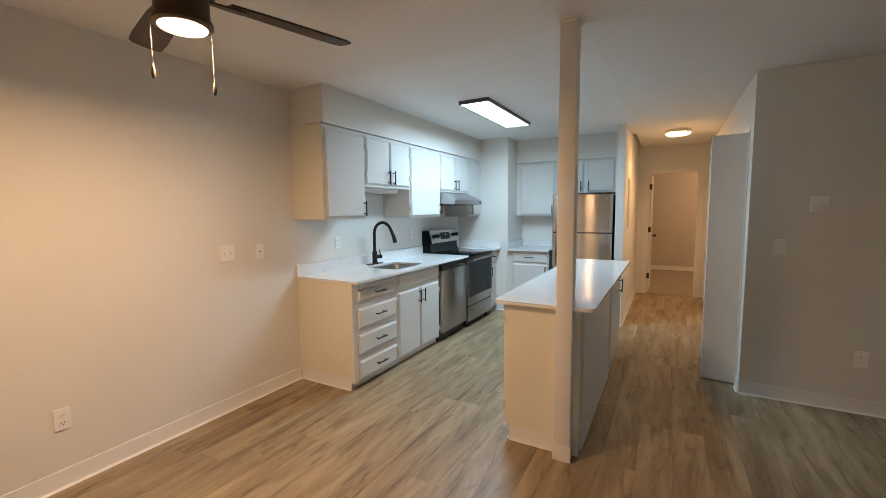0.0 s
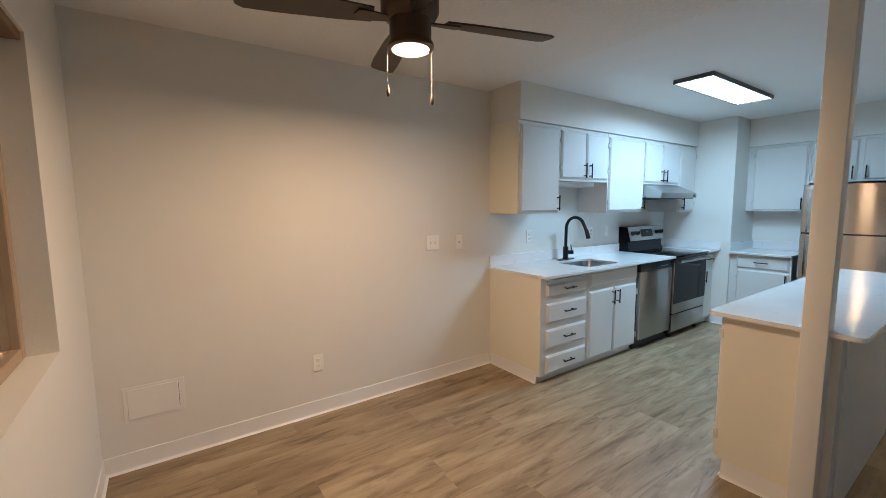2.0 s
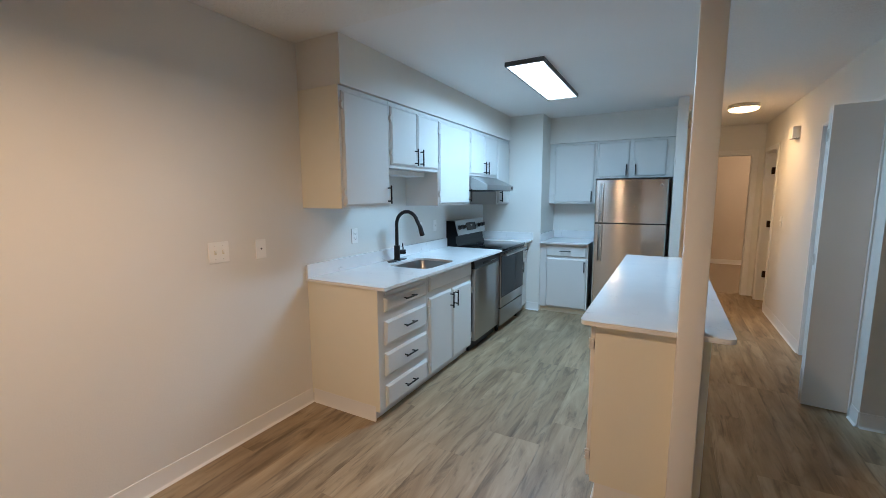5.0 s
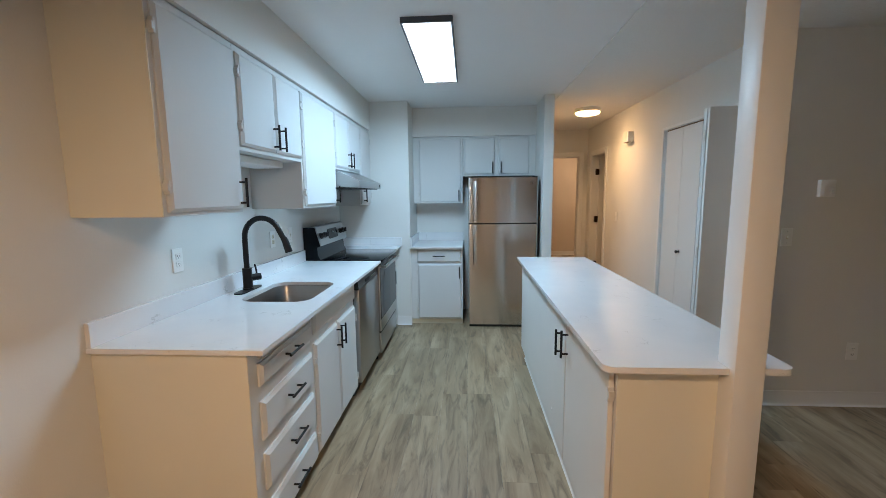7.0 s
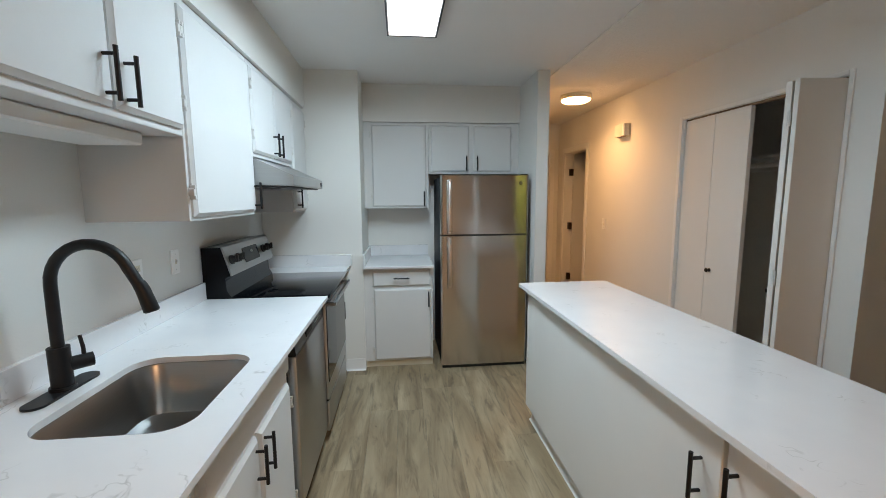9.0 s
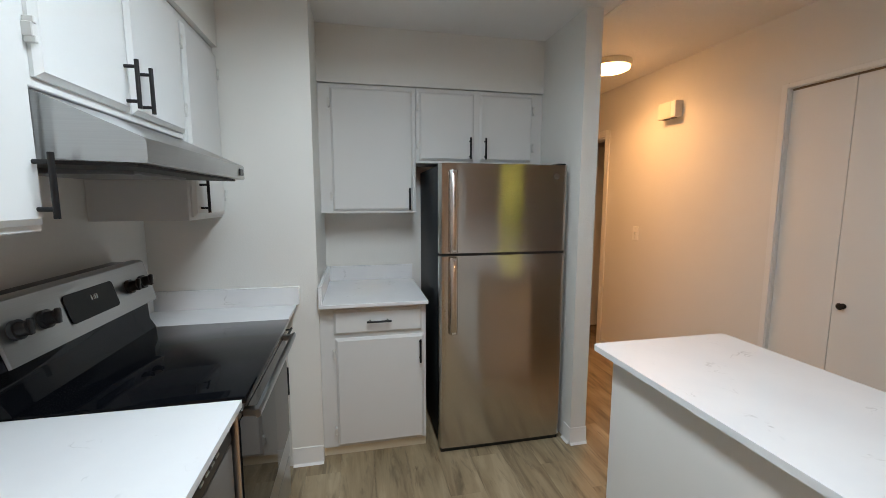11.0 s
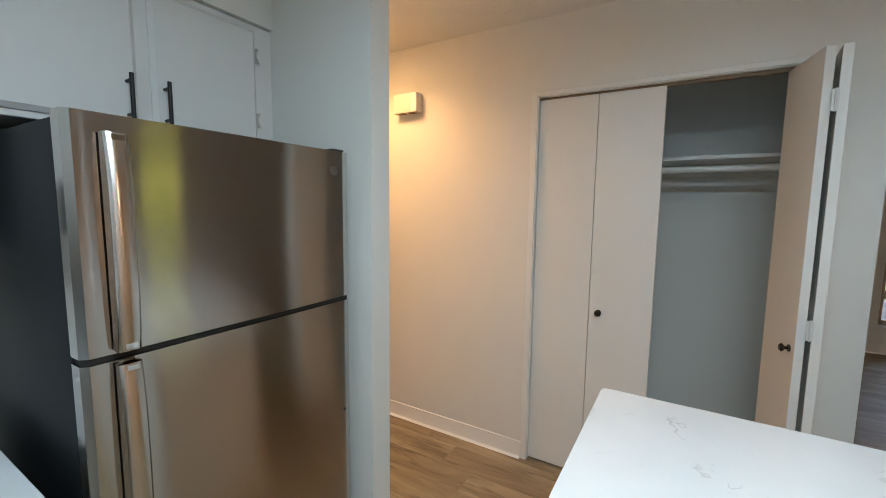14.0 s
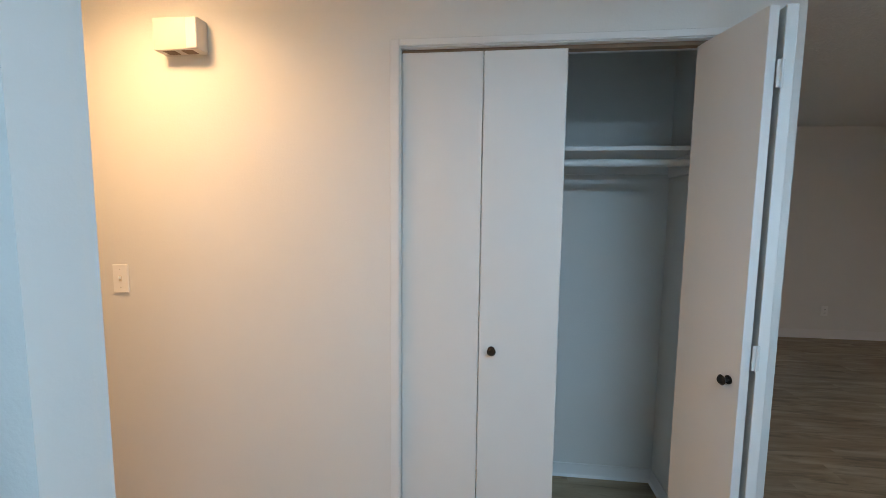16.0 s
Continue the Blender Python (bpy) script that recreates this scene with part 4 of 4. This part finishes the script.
# ---- closet ----
bm = bm_new()
for a, b, z0, z1 in ((CL0 - 0.02, CL0 + 0.004, 0, CLZ + 0.02), (CL1 - 0.004, CL1 + 0.03, 0, CLZ + 0.02), (CL0 + 0.004, CL1 - 0.004, CLZ - 0.004, CLZ + 0.02)):
    box(bm, XC - 0.009, XC, a, b, z0, z1, 0.002)
for a, b, z0, z1 in ((CL0, CL0 + 0.008, 0, CLZ), (CL1 - 0.008, CL1, 0, CLZ), (CL0 + 0.008, CL1 - 0.008, CLZ - 0.008, CLZ)):
    box(bm, XC, XC + 0.11, a, b, z0, z1)
structure("trim_closet", bm, M_TRIM, "painted closet opening trim", "trim")
bm = bm_new()
box(bm, XC + 0.025, XC + 0.055, CL0, CL1, CLZ - 0.022, CLZ - 0.008)
structure("closet_track", bm, M_BROWN, "brown metal folding door track", "track")


def leaf(door, x0, y0, x1, y1, t=0.03):
    """A hollow-core folding leaf from (x0, y0) to (x1, y1)."""
    u = Vector((x1 - x0, y1 - y0, 0))
    m = Matrix.Translation((x0, y0, 0)) @ Matrix.Rotation(math.atan2(u.y, u.x), 4, "Z")
    bm = box(bm_new(), 0.0, u.length, -t / 2, t / 2, 0.012, 2.052, 0.0015)
    bmesh.ops.transform(bm, matrix=m, verts=bm.verts)
    return part("leaf", bm, M_DOORP, door)


def knob(parent, p, d):
    bm = bm_new()
    p, d = Vector(p), Vector(d)
    cyl(bm, p, p + d * 0.004, 0.014, 16)
    cyl(bm, p + d * 0.004, p + d * 0.022, 0.006, 12)
    cyl(bm, p + d * 0.018, p + d * 0.026, 0.011, 18, 0.017)
    cyl(bm, p + d * 0.026, p + d * 0.033, 0.017, 18, 0.010)
    return part("knob", bm, M_KNOB, parent, "dark bronze round knob")


bd = thing("folding_door", (XC + 0.04, 5.35, 0), "closed white two-leaf folding closet door", "closet door", "closet doors")
leaf(bd, XC + 0.035, 5.658, XC + 0.035, 5.357)
l2 = leaf(bd, XC + 0.035, 5.354, XC + 0.035, 5.056)
knob(l2, (XC + 0.02, 5.306, 0.935), (-1, 0, 0))
bd = thing("folding_door", (1.3, 4.52, 0), "open white two-leaf folding closet door, folded outwards", "closet door", "closet doors")
lb = leaf(bd, 1.168, 4.500, 1.462, 4.472)
la = leaf(bd, 1.170, 4.545, 1.458, 4.600)
knob(la, (1.208, 4.567, 0.953), (-0.19, 0.98, 0))
for z in (1.864, 1.04, 0.22):
    bm = bm_new()
    box(bm, 1.161, 1.164, 4.513, 4.533, z - 0.038, z + 0.038)
    cyl(bm, (1.160, 4.522, z - 0.04), (1.160, 4.522, z + 0.04), 0.0035, 10)
    part("hinge", bm, M_HINGE, bd, "painted butt hinge")

sh = thing("closet_shelf", (1.93, 5.08, 1.74), "white painted closet shelf on cleats", "shelf")
part("board", box(bm_new(), 1.752, 2.11, 4.41, 5.76, 1.738, 1.757, 0.0015), M_TRIM, sh)
part("cleat", box(bm_new(), 2.092, 2.11, 4.41, 5.76, 1.665, 1.737, 0.002), M_TRIM, sh)
for y0, y1 in ((4.41, 4.428), (5.742, 5.76)):
    part("end_cleat", box(bm_new(), 1.752, 2.09, y0, y1, 1.648, 1.737, 0.002), M_TRIM, sh)
rod = thing("closet_rod", (1.80, 5.08, 1.69), "white wooden closet rod below the shelf", "rod")
part("pole", cyl(bm_new(), (1.80, 4.428, 1.690), (1.80, 5.742, 1.690), 0.017, 18), M_TRIM, rod)

# ---- hall doors ----


def casing(name, bm, label):
    return structure(name, bm, M_TRIM, label, "trim")


bm = bm_new()
for a, b, z0, z1 in ((ED0 - 0.06, ED0, 0, EDZ + 0.06), (ED1, ED1 + 0.06, 0, EDZ + 0.06), (ED0, ED1, EDZ, EDZ + 0.06)):
    box(bm, a, b, YE - 0.014, YE, z0, z1, 0.003)
for a, b in ((ED0, ED0 + 0.012), (ED1 - 0.012, ED1)):
    box(bm, a, b, YE, YE + 0.11, 0, EDZ)
box(bm, ED0 + 0.012, ED1 - 0.012, YE, YE + 0.11, EDZ - 0.012, EDZ)
casing("trim_end_door", bm, "painted door casing at the hall end")
bm = bm_new()
for a, b, z0, z1 in ((RD0 - 0.06, RD0, 0, RDZ + 0.06), (RD1, RD1 + 0.06, 0, RDZ + 0.06), (RD0, RD1, RDZ, RDZ + 0.06)):
    box(bm, XC - 0.014, XC, a, b, z0, z1, 0.003)
for a, b in ((RD0, RD0 + 0.012), (RD1 - 0.012, RD1)):
    box(bm, XC, XC + 0.11, a, b, 0, RDZ)
box(bm, XC, XC + 0.11, RD0 + 0.012, RD1 - 0.012, RDZ - 0.012, RDZ)
casing("trim_side_door", bm, "painted door casing on the hall wall")

d = structure("door_1", box(bm_new(), ED0 + 0.014, ED0 + 0.049, YE + 0.10, YE + 0.80, 0.012, 2.035, 0.002), M_DOORP, "white flush bedroom door standing open", "door")
for z in (1.83, 1.1, 0.30):
    part("hinge", box(bm_new(), ED0 + 0.004, ED0 + 0.052, YE + 0.088, YE + 0.0995, z - 0.045, z + 0.045, 0.002), M_DARKHINGE, d, "dark bronze hinge")
bm = bm_new()
cyl(bm, (ED0 + 0.049, YE + 0.73, 0.96), (ED0 + 0.085, YE + 0.73, 0.96), 0.011, 12)
ball(bm, (ED0 + 0.102, YE + 0.73, 0.96), 0.026, 16, (0.75, 1, 1))
part("door_knob", bm, M_KNOB, d, "dark bronze knob")
d = structure("door_2", box(bm_new(), XC + 0.10, XC + 0.74, RD1 - 0.053, RD1 - 0.018, 0.012, 2.035, 0.002), M_DOORP, "white flush door standing open into the side room", "door")
for z in (1.80, 1.08, 0.38):
    part("hinge", box(bm_new(), XC + 0.052, XC + 0.0995, RD1 - 0.056, RD1 - 0.014, z - 0.045, z + 0.045, 0.002), M_DARKHINGE, d, "dark bronze hinge")

# ---- small wall fittings ----


def plate_on(axis, face, a, z, w, h, name, label, category, group="wall plates"):
    """A cover plate; axis is the way it faces."""
    s = {"x+": 1, "x-": -1, "y-": -1}[axis]
    t = thing(name, (face, a, z) if axis[0] == "x" else (a, face, z), label, category, group)
    def bx(a0, a1, d0, d1, z0, z1, bev=0.0012):
        bm = bm_new()
        if axis[0] == "x":
            return box(bm, face + s * d0, face + s * d1, a0, a1, z0, z1, bev)
        return box(bm, a0, a1, face + s * d0, face + s * d1, z0, z1, bev)
    part("plate", bx(a - w / 2, a + w / 2, 0, 0.008, z - h / 2, z + h / 2, 0.002), M_PLATE, t)
    return t, bx


def outlet(axis, face, a, z, material=None):
    t, bx = plate_on(axis, face, a, z, 0.072, 0.118, "wall_outlet", "white duplex wall outlet", "outlet")
    for dz in (-0.02, 0.02):
        f = part("receptacle", bx(a - 0.016, a + 0.016, 0.007, 0.0105, z + dz - 0.014, z + dz + 0.014, 0.003), material or M_PLATE, t)
        for da in (-0.006, 0.006):
            part("slot", bx(a + da - 0.001, a + da + 0.001, 0.0098, 0.011, z + dz - 0.002, z + dz + 0.006, 0), M_SLOT, f)
        part("slot", bx(a - 0.002, a + 0.002, 0.0098, 0.011, z + dz - 0.010, z + dz - 0.006, 0), M_SLOT, f)
    return t


def switch(axis, face, a, z, gangs=1):
    w = 0.07 if gangs == 1 else 0.118
    t, bx = plate_on(axis, face, a, z, w, 0.118, "light_switch", "white toggle light switch" if gangs == 1 else "white double toggle light switch", "switch")
    for g in range(gangs):
        c = a + (g - (gangs - 1) / 2) * 0.046
        part("toggle", bx(c - 0.004, c + 0.004, 0.007, 0.019, z - 0.003, z + 0.010, 0.002), M_PLATE, t)
        part("toggle_slot", bx(c - 0.006, c + 0.006, 0.0075, 0.009, z - 0.012, z + 0.012, 0), M_IVORY, t)
        for dz in (-0.038, 0.038):
            part("screw", bx(c - 0.003, c + 0.003, 0.0075, 0.009, z + dz - 0.003, z + dz + 0.003, 0.001), M_HINGE, t)
    return t


outlet("x+", XL, 1.274, 0.378)
outlet("x+", XL, 3.395, 1.168)
outlet("x+", XL, 4.385, 1.165, M_IVORY)
switch("x+", XL, 4.68, 1.17)
switch("x+", XL, 2.26, 1.175, 2)
t, bx = plate_on("x+", XL, 2.53, 1.165, 0.07, 0.118, "cable_plate", "white wall plate with a centre jack", "wall plate")
part("jack", bx(2.525, 2.535, 0.005, 0.012, 1.16, 1.17, 0.002), M_SLOT, t)
switch("x-", XC, 6.85, 1.175)
switch("y-", YL, 1.605, 1.172)
outlet("y-", YL, 2.10, 0.392)
outlet("x-", XR, 1.35, 0.33)

th = thing("thermostat", (1.812, YL, 1.487), "white plastic wall thermostat with a side dial", "thermostat")
part("body", box(bm_new(), 1.765, 1.86, YL - 0.03, YL, 1.432, 1.542, 0.005, 2), M_PLATE, th)
part("dial", box(bm_new(), 1.83, 1.852, YL - 0.036, YL - 0.029, 1.45, 1.48, 0.002), M_TRIM, th)

bell = thing("door_chime", (1.37, 6.49, 2.12), "off-white plastic door chime box on the hall wall", "door chime")
part("cover", box(bm_new(), 1.352, XC, 6.417, 6.597, 2.062, 2.180, 0.004, 2), M_CHIME, bell)
part("side_strip", box(bm_new(), 1.349, 1.353, 6.42, 6.462, 2.066, 2.176, 0.001), M_PLATE, bell)
for y in (6.467, 6.542):
    part("vent", box(bm_new(), 1.36, 1.395, y - 0.022, y + 0.022, 2.0595, 2.0625), M_BROWN, bell)

ap = thing("access_panel", (XL, 0.325, 0.38), "white painted wall access panel above the baseboard", "access panel")
part("surround", box(bm_new(), XL, XL + 0.004, 0.18, 0.472, 0.277, 0.48, 0.001), M_TRIM, ap)
part("flap", box(bm_new(), XL + 0.004, XL + 0.009, 0.20, 0.44, 0.292, 0.466, 0.002), M_TRIM, ap)
part("latch_slot", box(bm_new(), XL + 0.0042, XL + 0.0055, 0.4425, 0.4445, 0.31, 0.45), M_SLOT, ap)

ep = thing("electrical_panel", (XH1, 6.5, 1.54), "ivory electrical panel cover on the hall wall", "panel")
part("cover", box(bm_new(), XH1, XH1 + 0.009, 6.33, 6.645, 1.205, 1.87, 0.003), M_IVORY, ep)
part("flap", box(bm_new(), XH1 + 0.009, XH1 + 0.013, 6.36, 6.615, 1.24, 1.835, 0.002), M_IVORY, ep)

# ---- windows ----


def window_y(name, x0, x1, z0, z1, rails, label):
    """A tan window set deep in the south wall."""
    w = thing(name, ((x0 + x1) / 2, YW, z0), label, "window", kind="structure")
    y0, y1 = YW - 0.15, YW - 0.09
    bm = bm_new()
    box(bm, x0, x0 + 0.045, y0, y1, z0, z1, 0.004)
    box(bm, x1 - 0.045, x1, y0, y1, z0, z1, 0.004)
    box(bm, x0 + 0.045, x1 - 0.045, y0, y1, z0, z0 + 0.045, 0.004)
    box(bm, x0 + 0.045, x1 - 0.045, y0, y1, z1 - 0.045, z1, 0.004)
    for r in rails:
        box(bm, x0 + 0.045, x1 - 0.045, y0, y1, r - 0.03, r + 0.03, 0.004)
    part("window_frame", bm, M_TAN, w, "tan window frame")
    zs = [z0 + 0.045, *rails, z1 - 0.045]
    for a, b in zip(zs, zs[1:]):
        g = part("pane", box(bm_new(), x0 + 0.045, x1 - 0.045, y0 + 0.028, y0 + 0.033, a + (0.03 if a in rails else 0), b - (0.03 if b in rails else 0)), M_GLASS, w)
        g.visible_shadow = False
    return w


w1 = window_y("window_1", *WIN1, [], "tan-framed window in a deep plastered recess")
bm = bm_new()
box(bm, WIN1[0] + 0.004, WIN1[1] - 0.004, YW - 0.088, YW - 0.01, WIN1[3] - 0.035, WIN1[3] - 0.002, 0.003)
part("blind_headrail", bm, M_BROWN, w1, "brown blind headrail")
# dark sheet added outside the glass so the view stays dull
part("insect_screen", box(bm_new(), WIN1[0] + 0.046, WIN1[1] - 0.046, YW - 0.146, YW - 0.145, WIN1[2] + 0.046, WIN1[3] - 0.046), M_DIMSHEET, w1, "dark sheet added outside the glass to dim the view")
bm = bm_new()
tube(bm, [(-0.76, -0.02, 0.945), (-0.775, -0.012, 0.961), (-0.80, -0.01, 0.964), (-0.825, -0.012, 0.954)], 0.005, 8)
part("latch", bm, M_CHROME, w1, "steel window latch")
window_y("window_2", *WIN2, [1.33, 0.62], "tall tan-framed window with three panes")
w = thing("window_3", (XR, 2.78, WIN3[2]), "tall tan-framed window with three panes", "window", kind="structure")
a, b, z0, z1 = WIN3
x0, x1 = XR + 0.09, XR + 0.15
bm = bm_new()
box(bm, x0, x1, a, a + 0.05, z0, z1, 0.004)
box(bm, x0, x1, b - 0.05, b, z0, z1, 0.004)
for q0, q1 in ((z0, z0 + 0.05), (0.565, 0.655), (1.31, 1.385), (z1 - 0.05, z1)):
    box(bm, x0, x1, a + 0.05, b - 0.05, q0, q1, 0.004)
part("window_frame", bm, M_TAN, w, "tan window frame")
for q0, q1 in ((z0 + 0.05, 0.565), (0.655, 1.31), (1.385, z1 - 0.05)):
    g = part("pane", box(bm_new(), x0 + 0.028, x0 + 0.033, a + 0.05, b - 0.05, q0, q1), M_GLASS, w)
    g.visible_shadow = False

# ---- outdoors ----
g = bm_new()
box(g, -300, 300, -300, 300, -0.4, -0.2)
structure("ground", g, M_GRASS, "green lawn around the building", "ground")
g = bm_new()
box(g, XR + 0.2, 9.9, -6, 14, -0.2, -0.17)
structure("pavement_gravel", g, M_GRAVEL, "grey gravel strip along the house wall", "gravel")
g = bm_new()
prism(g, [(14.6, -60), (18.2, -60), (18.2, 40), (14.6, 40)], -0.2, -0.16, "z")
structure("road", g, M_CONC, "pale sunlit concrete drive", "road")
rng = random.Random(5)
for k in range(9):
    bm = bm_new()
    bmesh.ops.create_icosphere(bm, subdivisions=2, radius=0.5)
    for v in bm.verts:
        v.co *= 1 + 0.35 * noise.noise(v.co * 2.3 + Vector((k * 7, 0, 0)))
    sc = rng.uniform(0.5, 1.15)
    bmesh.ops.transform(bm, matrix=Matrix.Translation((12.8 + rng.uniform(-0.7, 0.9), -4.6 + k * 0.85, -0.15)) @ Matrix.Diagonal((sc * 1.4, sc * 1.2, sc * 0.7, 1)), verts=bm.verts)
    solo("boulder", bm, M_ROCK, "rounded grey boulder lying on the lawn", "rock", "boulders")


def tree(x, y, h, spread, leaves, seed, leaf_material):
    rg_ = random.Random(seed)
    t = thing("tree", (x, y, -0.2), "broadleaf tree with a loose sunlit green crown", "tree", "garden trees")
    bm = bm_new()
    tube(bm, [(x, y, -0.25), (x + 0.05, y, h * 0.25), (x - 0.05, y + 0.06, h * 0.5), (x + 0.05, y, h * 0.85)], [0.17, 0.13, 0.09, 0.03], 10)
    tips = []
    for k in range(11):
        a = rg_.uniform(0, 6.28)
        z = h * rg_.uniform(0.22, 0.75)
        rr = spread * rg_.uniform(0.5, 1.0)
        tip = Vector((x + rr * math.cos(a), y + rr * math.sin(a), z + h * rg_.uniform(0.05, 0.25)))
        tube(bm, [(x, y, z), (x + 0.5 * rr * math.cos(a), y + 0.5 * rr * math.sin(a), z + 0.25), tip], [0.05, 0.03, 0.01], 7)
        tips += [tip, (tip + Vector((x, y, z))) / 2]
    tips.append(Vector((x, y, h)))
    part("trunk", bm, M_BARK, t, "brown bark trunk and limbs")
    vs, fs = [], []
    for k in range(leaves):
        c = rg_.choice(tips) + Vector([rg_.gauss(0, spread * 0.24) for _ in range(3)])
        u = Vector([rg_.gauss(0, 1) for _ in range(3)]).normalized()
        v = u.orthogonal().normalized()
        s = rg_.uniform(0.07, 0.15)
        i = len(vs)
        vs += [c - u * s, c + v * s * 0.5, c + u * s, c - v * s * 0.5]
        fs.append((i, i + 1, i + 2, i + 3))
    me = bpy.data.meshes.new("crown")
    me.from_pydata(vs, [], fs)
    me.materials.append(leaf_material)
    ob = new("crown", me)
    ob.parent = t
    ob.matrix_parent_inverse = Matrix.Translation(t.location).inverted()
    return t


for k, (x, y, h, s) in enumerate(((10.8, -1.6, 4.8, 1.9), (19.5, -1.5, 6.5, 2.4), (19.8, -8.0, 6.5, 2.8), (33, -14, 8, 3.4), (34, -4, 8, 3.6), (2.6, -4.6, 4.4, 1.9), (4.6, -6.8, 5.2, 2.2), (-1.0, -5.2, 4.6, 2.0), (-3.4, -6.8, 5.2, 2.2), (0.9, -8.0, 5.6, 2.4), (36, -26, 9, 4), (37, 8, 9, 4))):
    tree(x, y, h, s, 5200, 11 + k, M_LEAFSUN if y < -4 and x < 6 else M_LEAF)



def bush(x, y, r, h, leaves, seed, leaf_material, size=1.0, label="sunlit yellow-green garden shrub on the lawn"):
    """A rounded garden shrub: several stems under a dense shell of leaves."""
    rg_ = random.Random(seed)
    t = thing("shrub", (x, y, -0.2), label, "shrub", "garden shrubs")
    bm = bm_new()
    for k in range(7):
        a = rg_.uniform(0, 6.28)
        tube(bm, [(x, y, -0.22), (x + 0.35 * r * math.cos(a), y + 0.35 * r * math.sin(a), h * 0.4), (x + 0.7 * r * math.cos(a), y + 0.7 * r * math.sin(a), h * 0.75)], [0.03, 0.02, 0.008], 7)
    part("stem", bm, M_BARK, t, "thin brown stems")
    vs, fs = [], []
    for k in range(leaves):
        d = Vector([rg_.gauss(0, 1) for _ in range(3)]).normalized()
        q = rg_.uniform(0.7, 1.0) * (1 + 0.18 * noise.noise(d * 2.5 + Vector((seed, 0, 0))))
        c = Vector((x + d.x * r * q, y + d.y * r * q, h * 0.5 + d.z * h * 0.55 * q - 0.1))
        if c.z < -0.15:
            continue
        u = Vector([rg_.gauss(0, 1) for _ in range(3)]).normalized()
        v = u.orthogonal().normalized()
        s = size * rg_.uniform(0.05, 0.11)
        i = len(vs)
        vs += [c - u * s, c + v * s * 0.55, c + u * s, c - v * s * 0.55]
        fs.append((i, i + 1, i + 2, i + 3))
    me = bpy.data.meshes.new("foliage")
    me.from_pydata(vs, [], fs)
    me.materials.append(leaf_material)
    ob = new("foliage", me)
    ob.parent = t
    ob.matrix_parent_inverse = Matrix.Translation(t.location).inverted()


for k, (x, y, r, h) in enumerate(((3.5, -3.4, 1.1, 2.3), (5.0, -4.3, 1.2, 2.5))):
    bush(x, y, r, h, 4500, 41 + k, M_LEAFSUN)
# shrubs added close to window_1 to keep the sky's light out
for k in range(3):
    bush(-1.5 + 0.75 * k, -1.5 - 0.1 * k, 0.75, 2.7, 4200, 81 + k, M_LEAF, 1.0, "dark green shrub added to block daylight at the window")
for k in range(7):
    bush(21 + 0.6 * (k % 2), -13.5 + 2.6 * k, 2.3, 6.2 + 0.7 * (k % 3), 20000, 61 + k, M_LEAF, 1.6, "tall dark green shrub across the drive")

# ---- floor planks ----
PW, PL, G = 0.181, 1.22, 0.0002


def plank_bm(w, l):
    """A plank with eased long edges, its origin at one corner."""
    bm = bm_new()
    e = 0.0004
    o = [(G, -0.004), (w - G, -0.004), (w - G, -0.0012), (w - G - e, 0.0), (G + e, 0.0), (G, -0.0012)]
    prism(bm, o, G, l - G, "y")
    return bm


rng = random.Random(21)
full = mesh_of("plank", plank_bm(PW, PL), M_PLANK)
far = bm_new()
near_count = 0
x = XL - 0.02
row = 0
while x < XR:
    y = YW - rng.uniform(0.05, PL * 0.9)
    while y < YE + 0.04:
        y0, y1 = max(y, YW - 0.02), min(y + PL, YE + 0.05)
        if y1 - y0 > 0.03:
            inside_living = x > 1.55
            blocked = (x > 2.2 and y0 > YL + 0.12 and y1 < 5.8)
            if not inside_living and near_count < 298:
                me = full if y1 - y0 > PL - 1e-4 else mesh_of("plank", plank_bm(PW, y1 - y0), M_PLANK)
                ob = new("plank", me)
                ob.location = (x, y0, 0)
                ob.parent = FLOOR
                near_count += 1
            elif not blocked:
                o = [(x + G, -0.004), (x + PW - G, -0.004), (x + PW - G, 0.0), (x + G, 0.0)]
                prism(far, o, y0 + G, y1 - G, "y")
        y += PL
    x += PW
    row += 1
pf = part("far_planks", far, M_PLANKFAR, FLOOR)
pf["kind"] = "stuff"
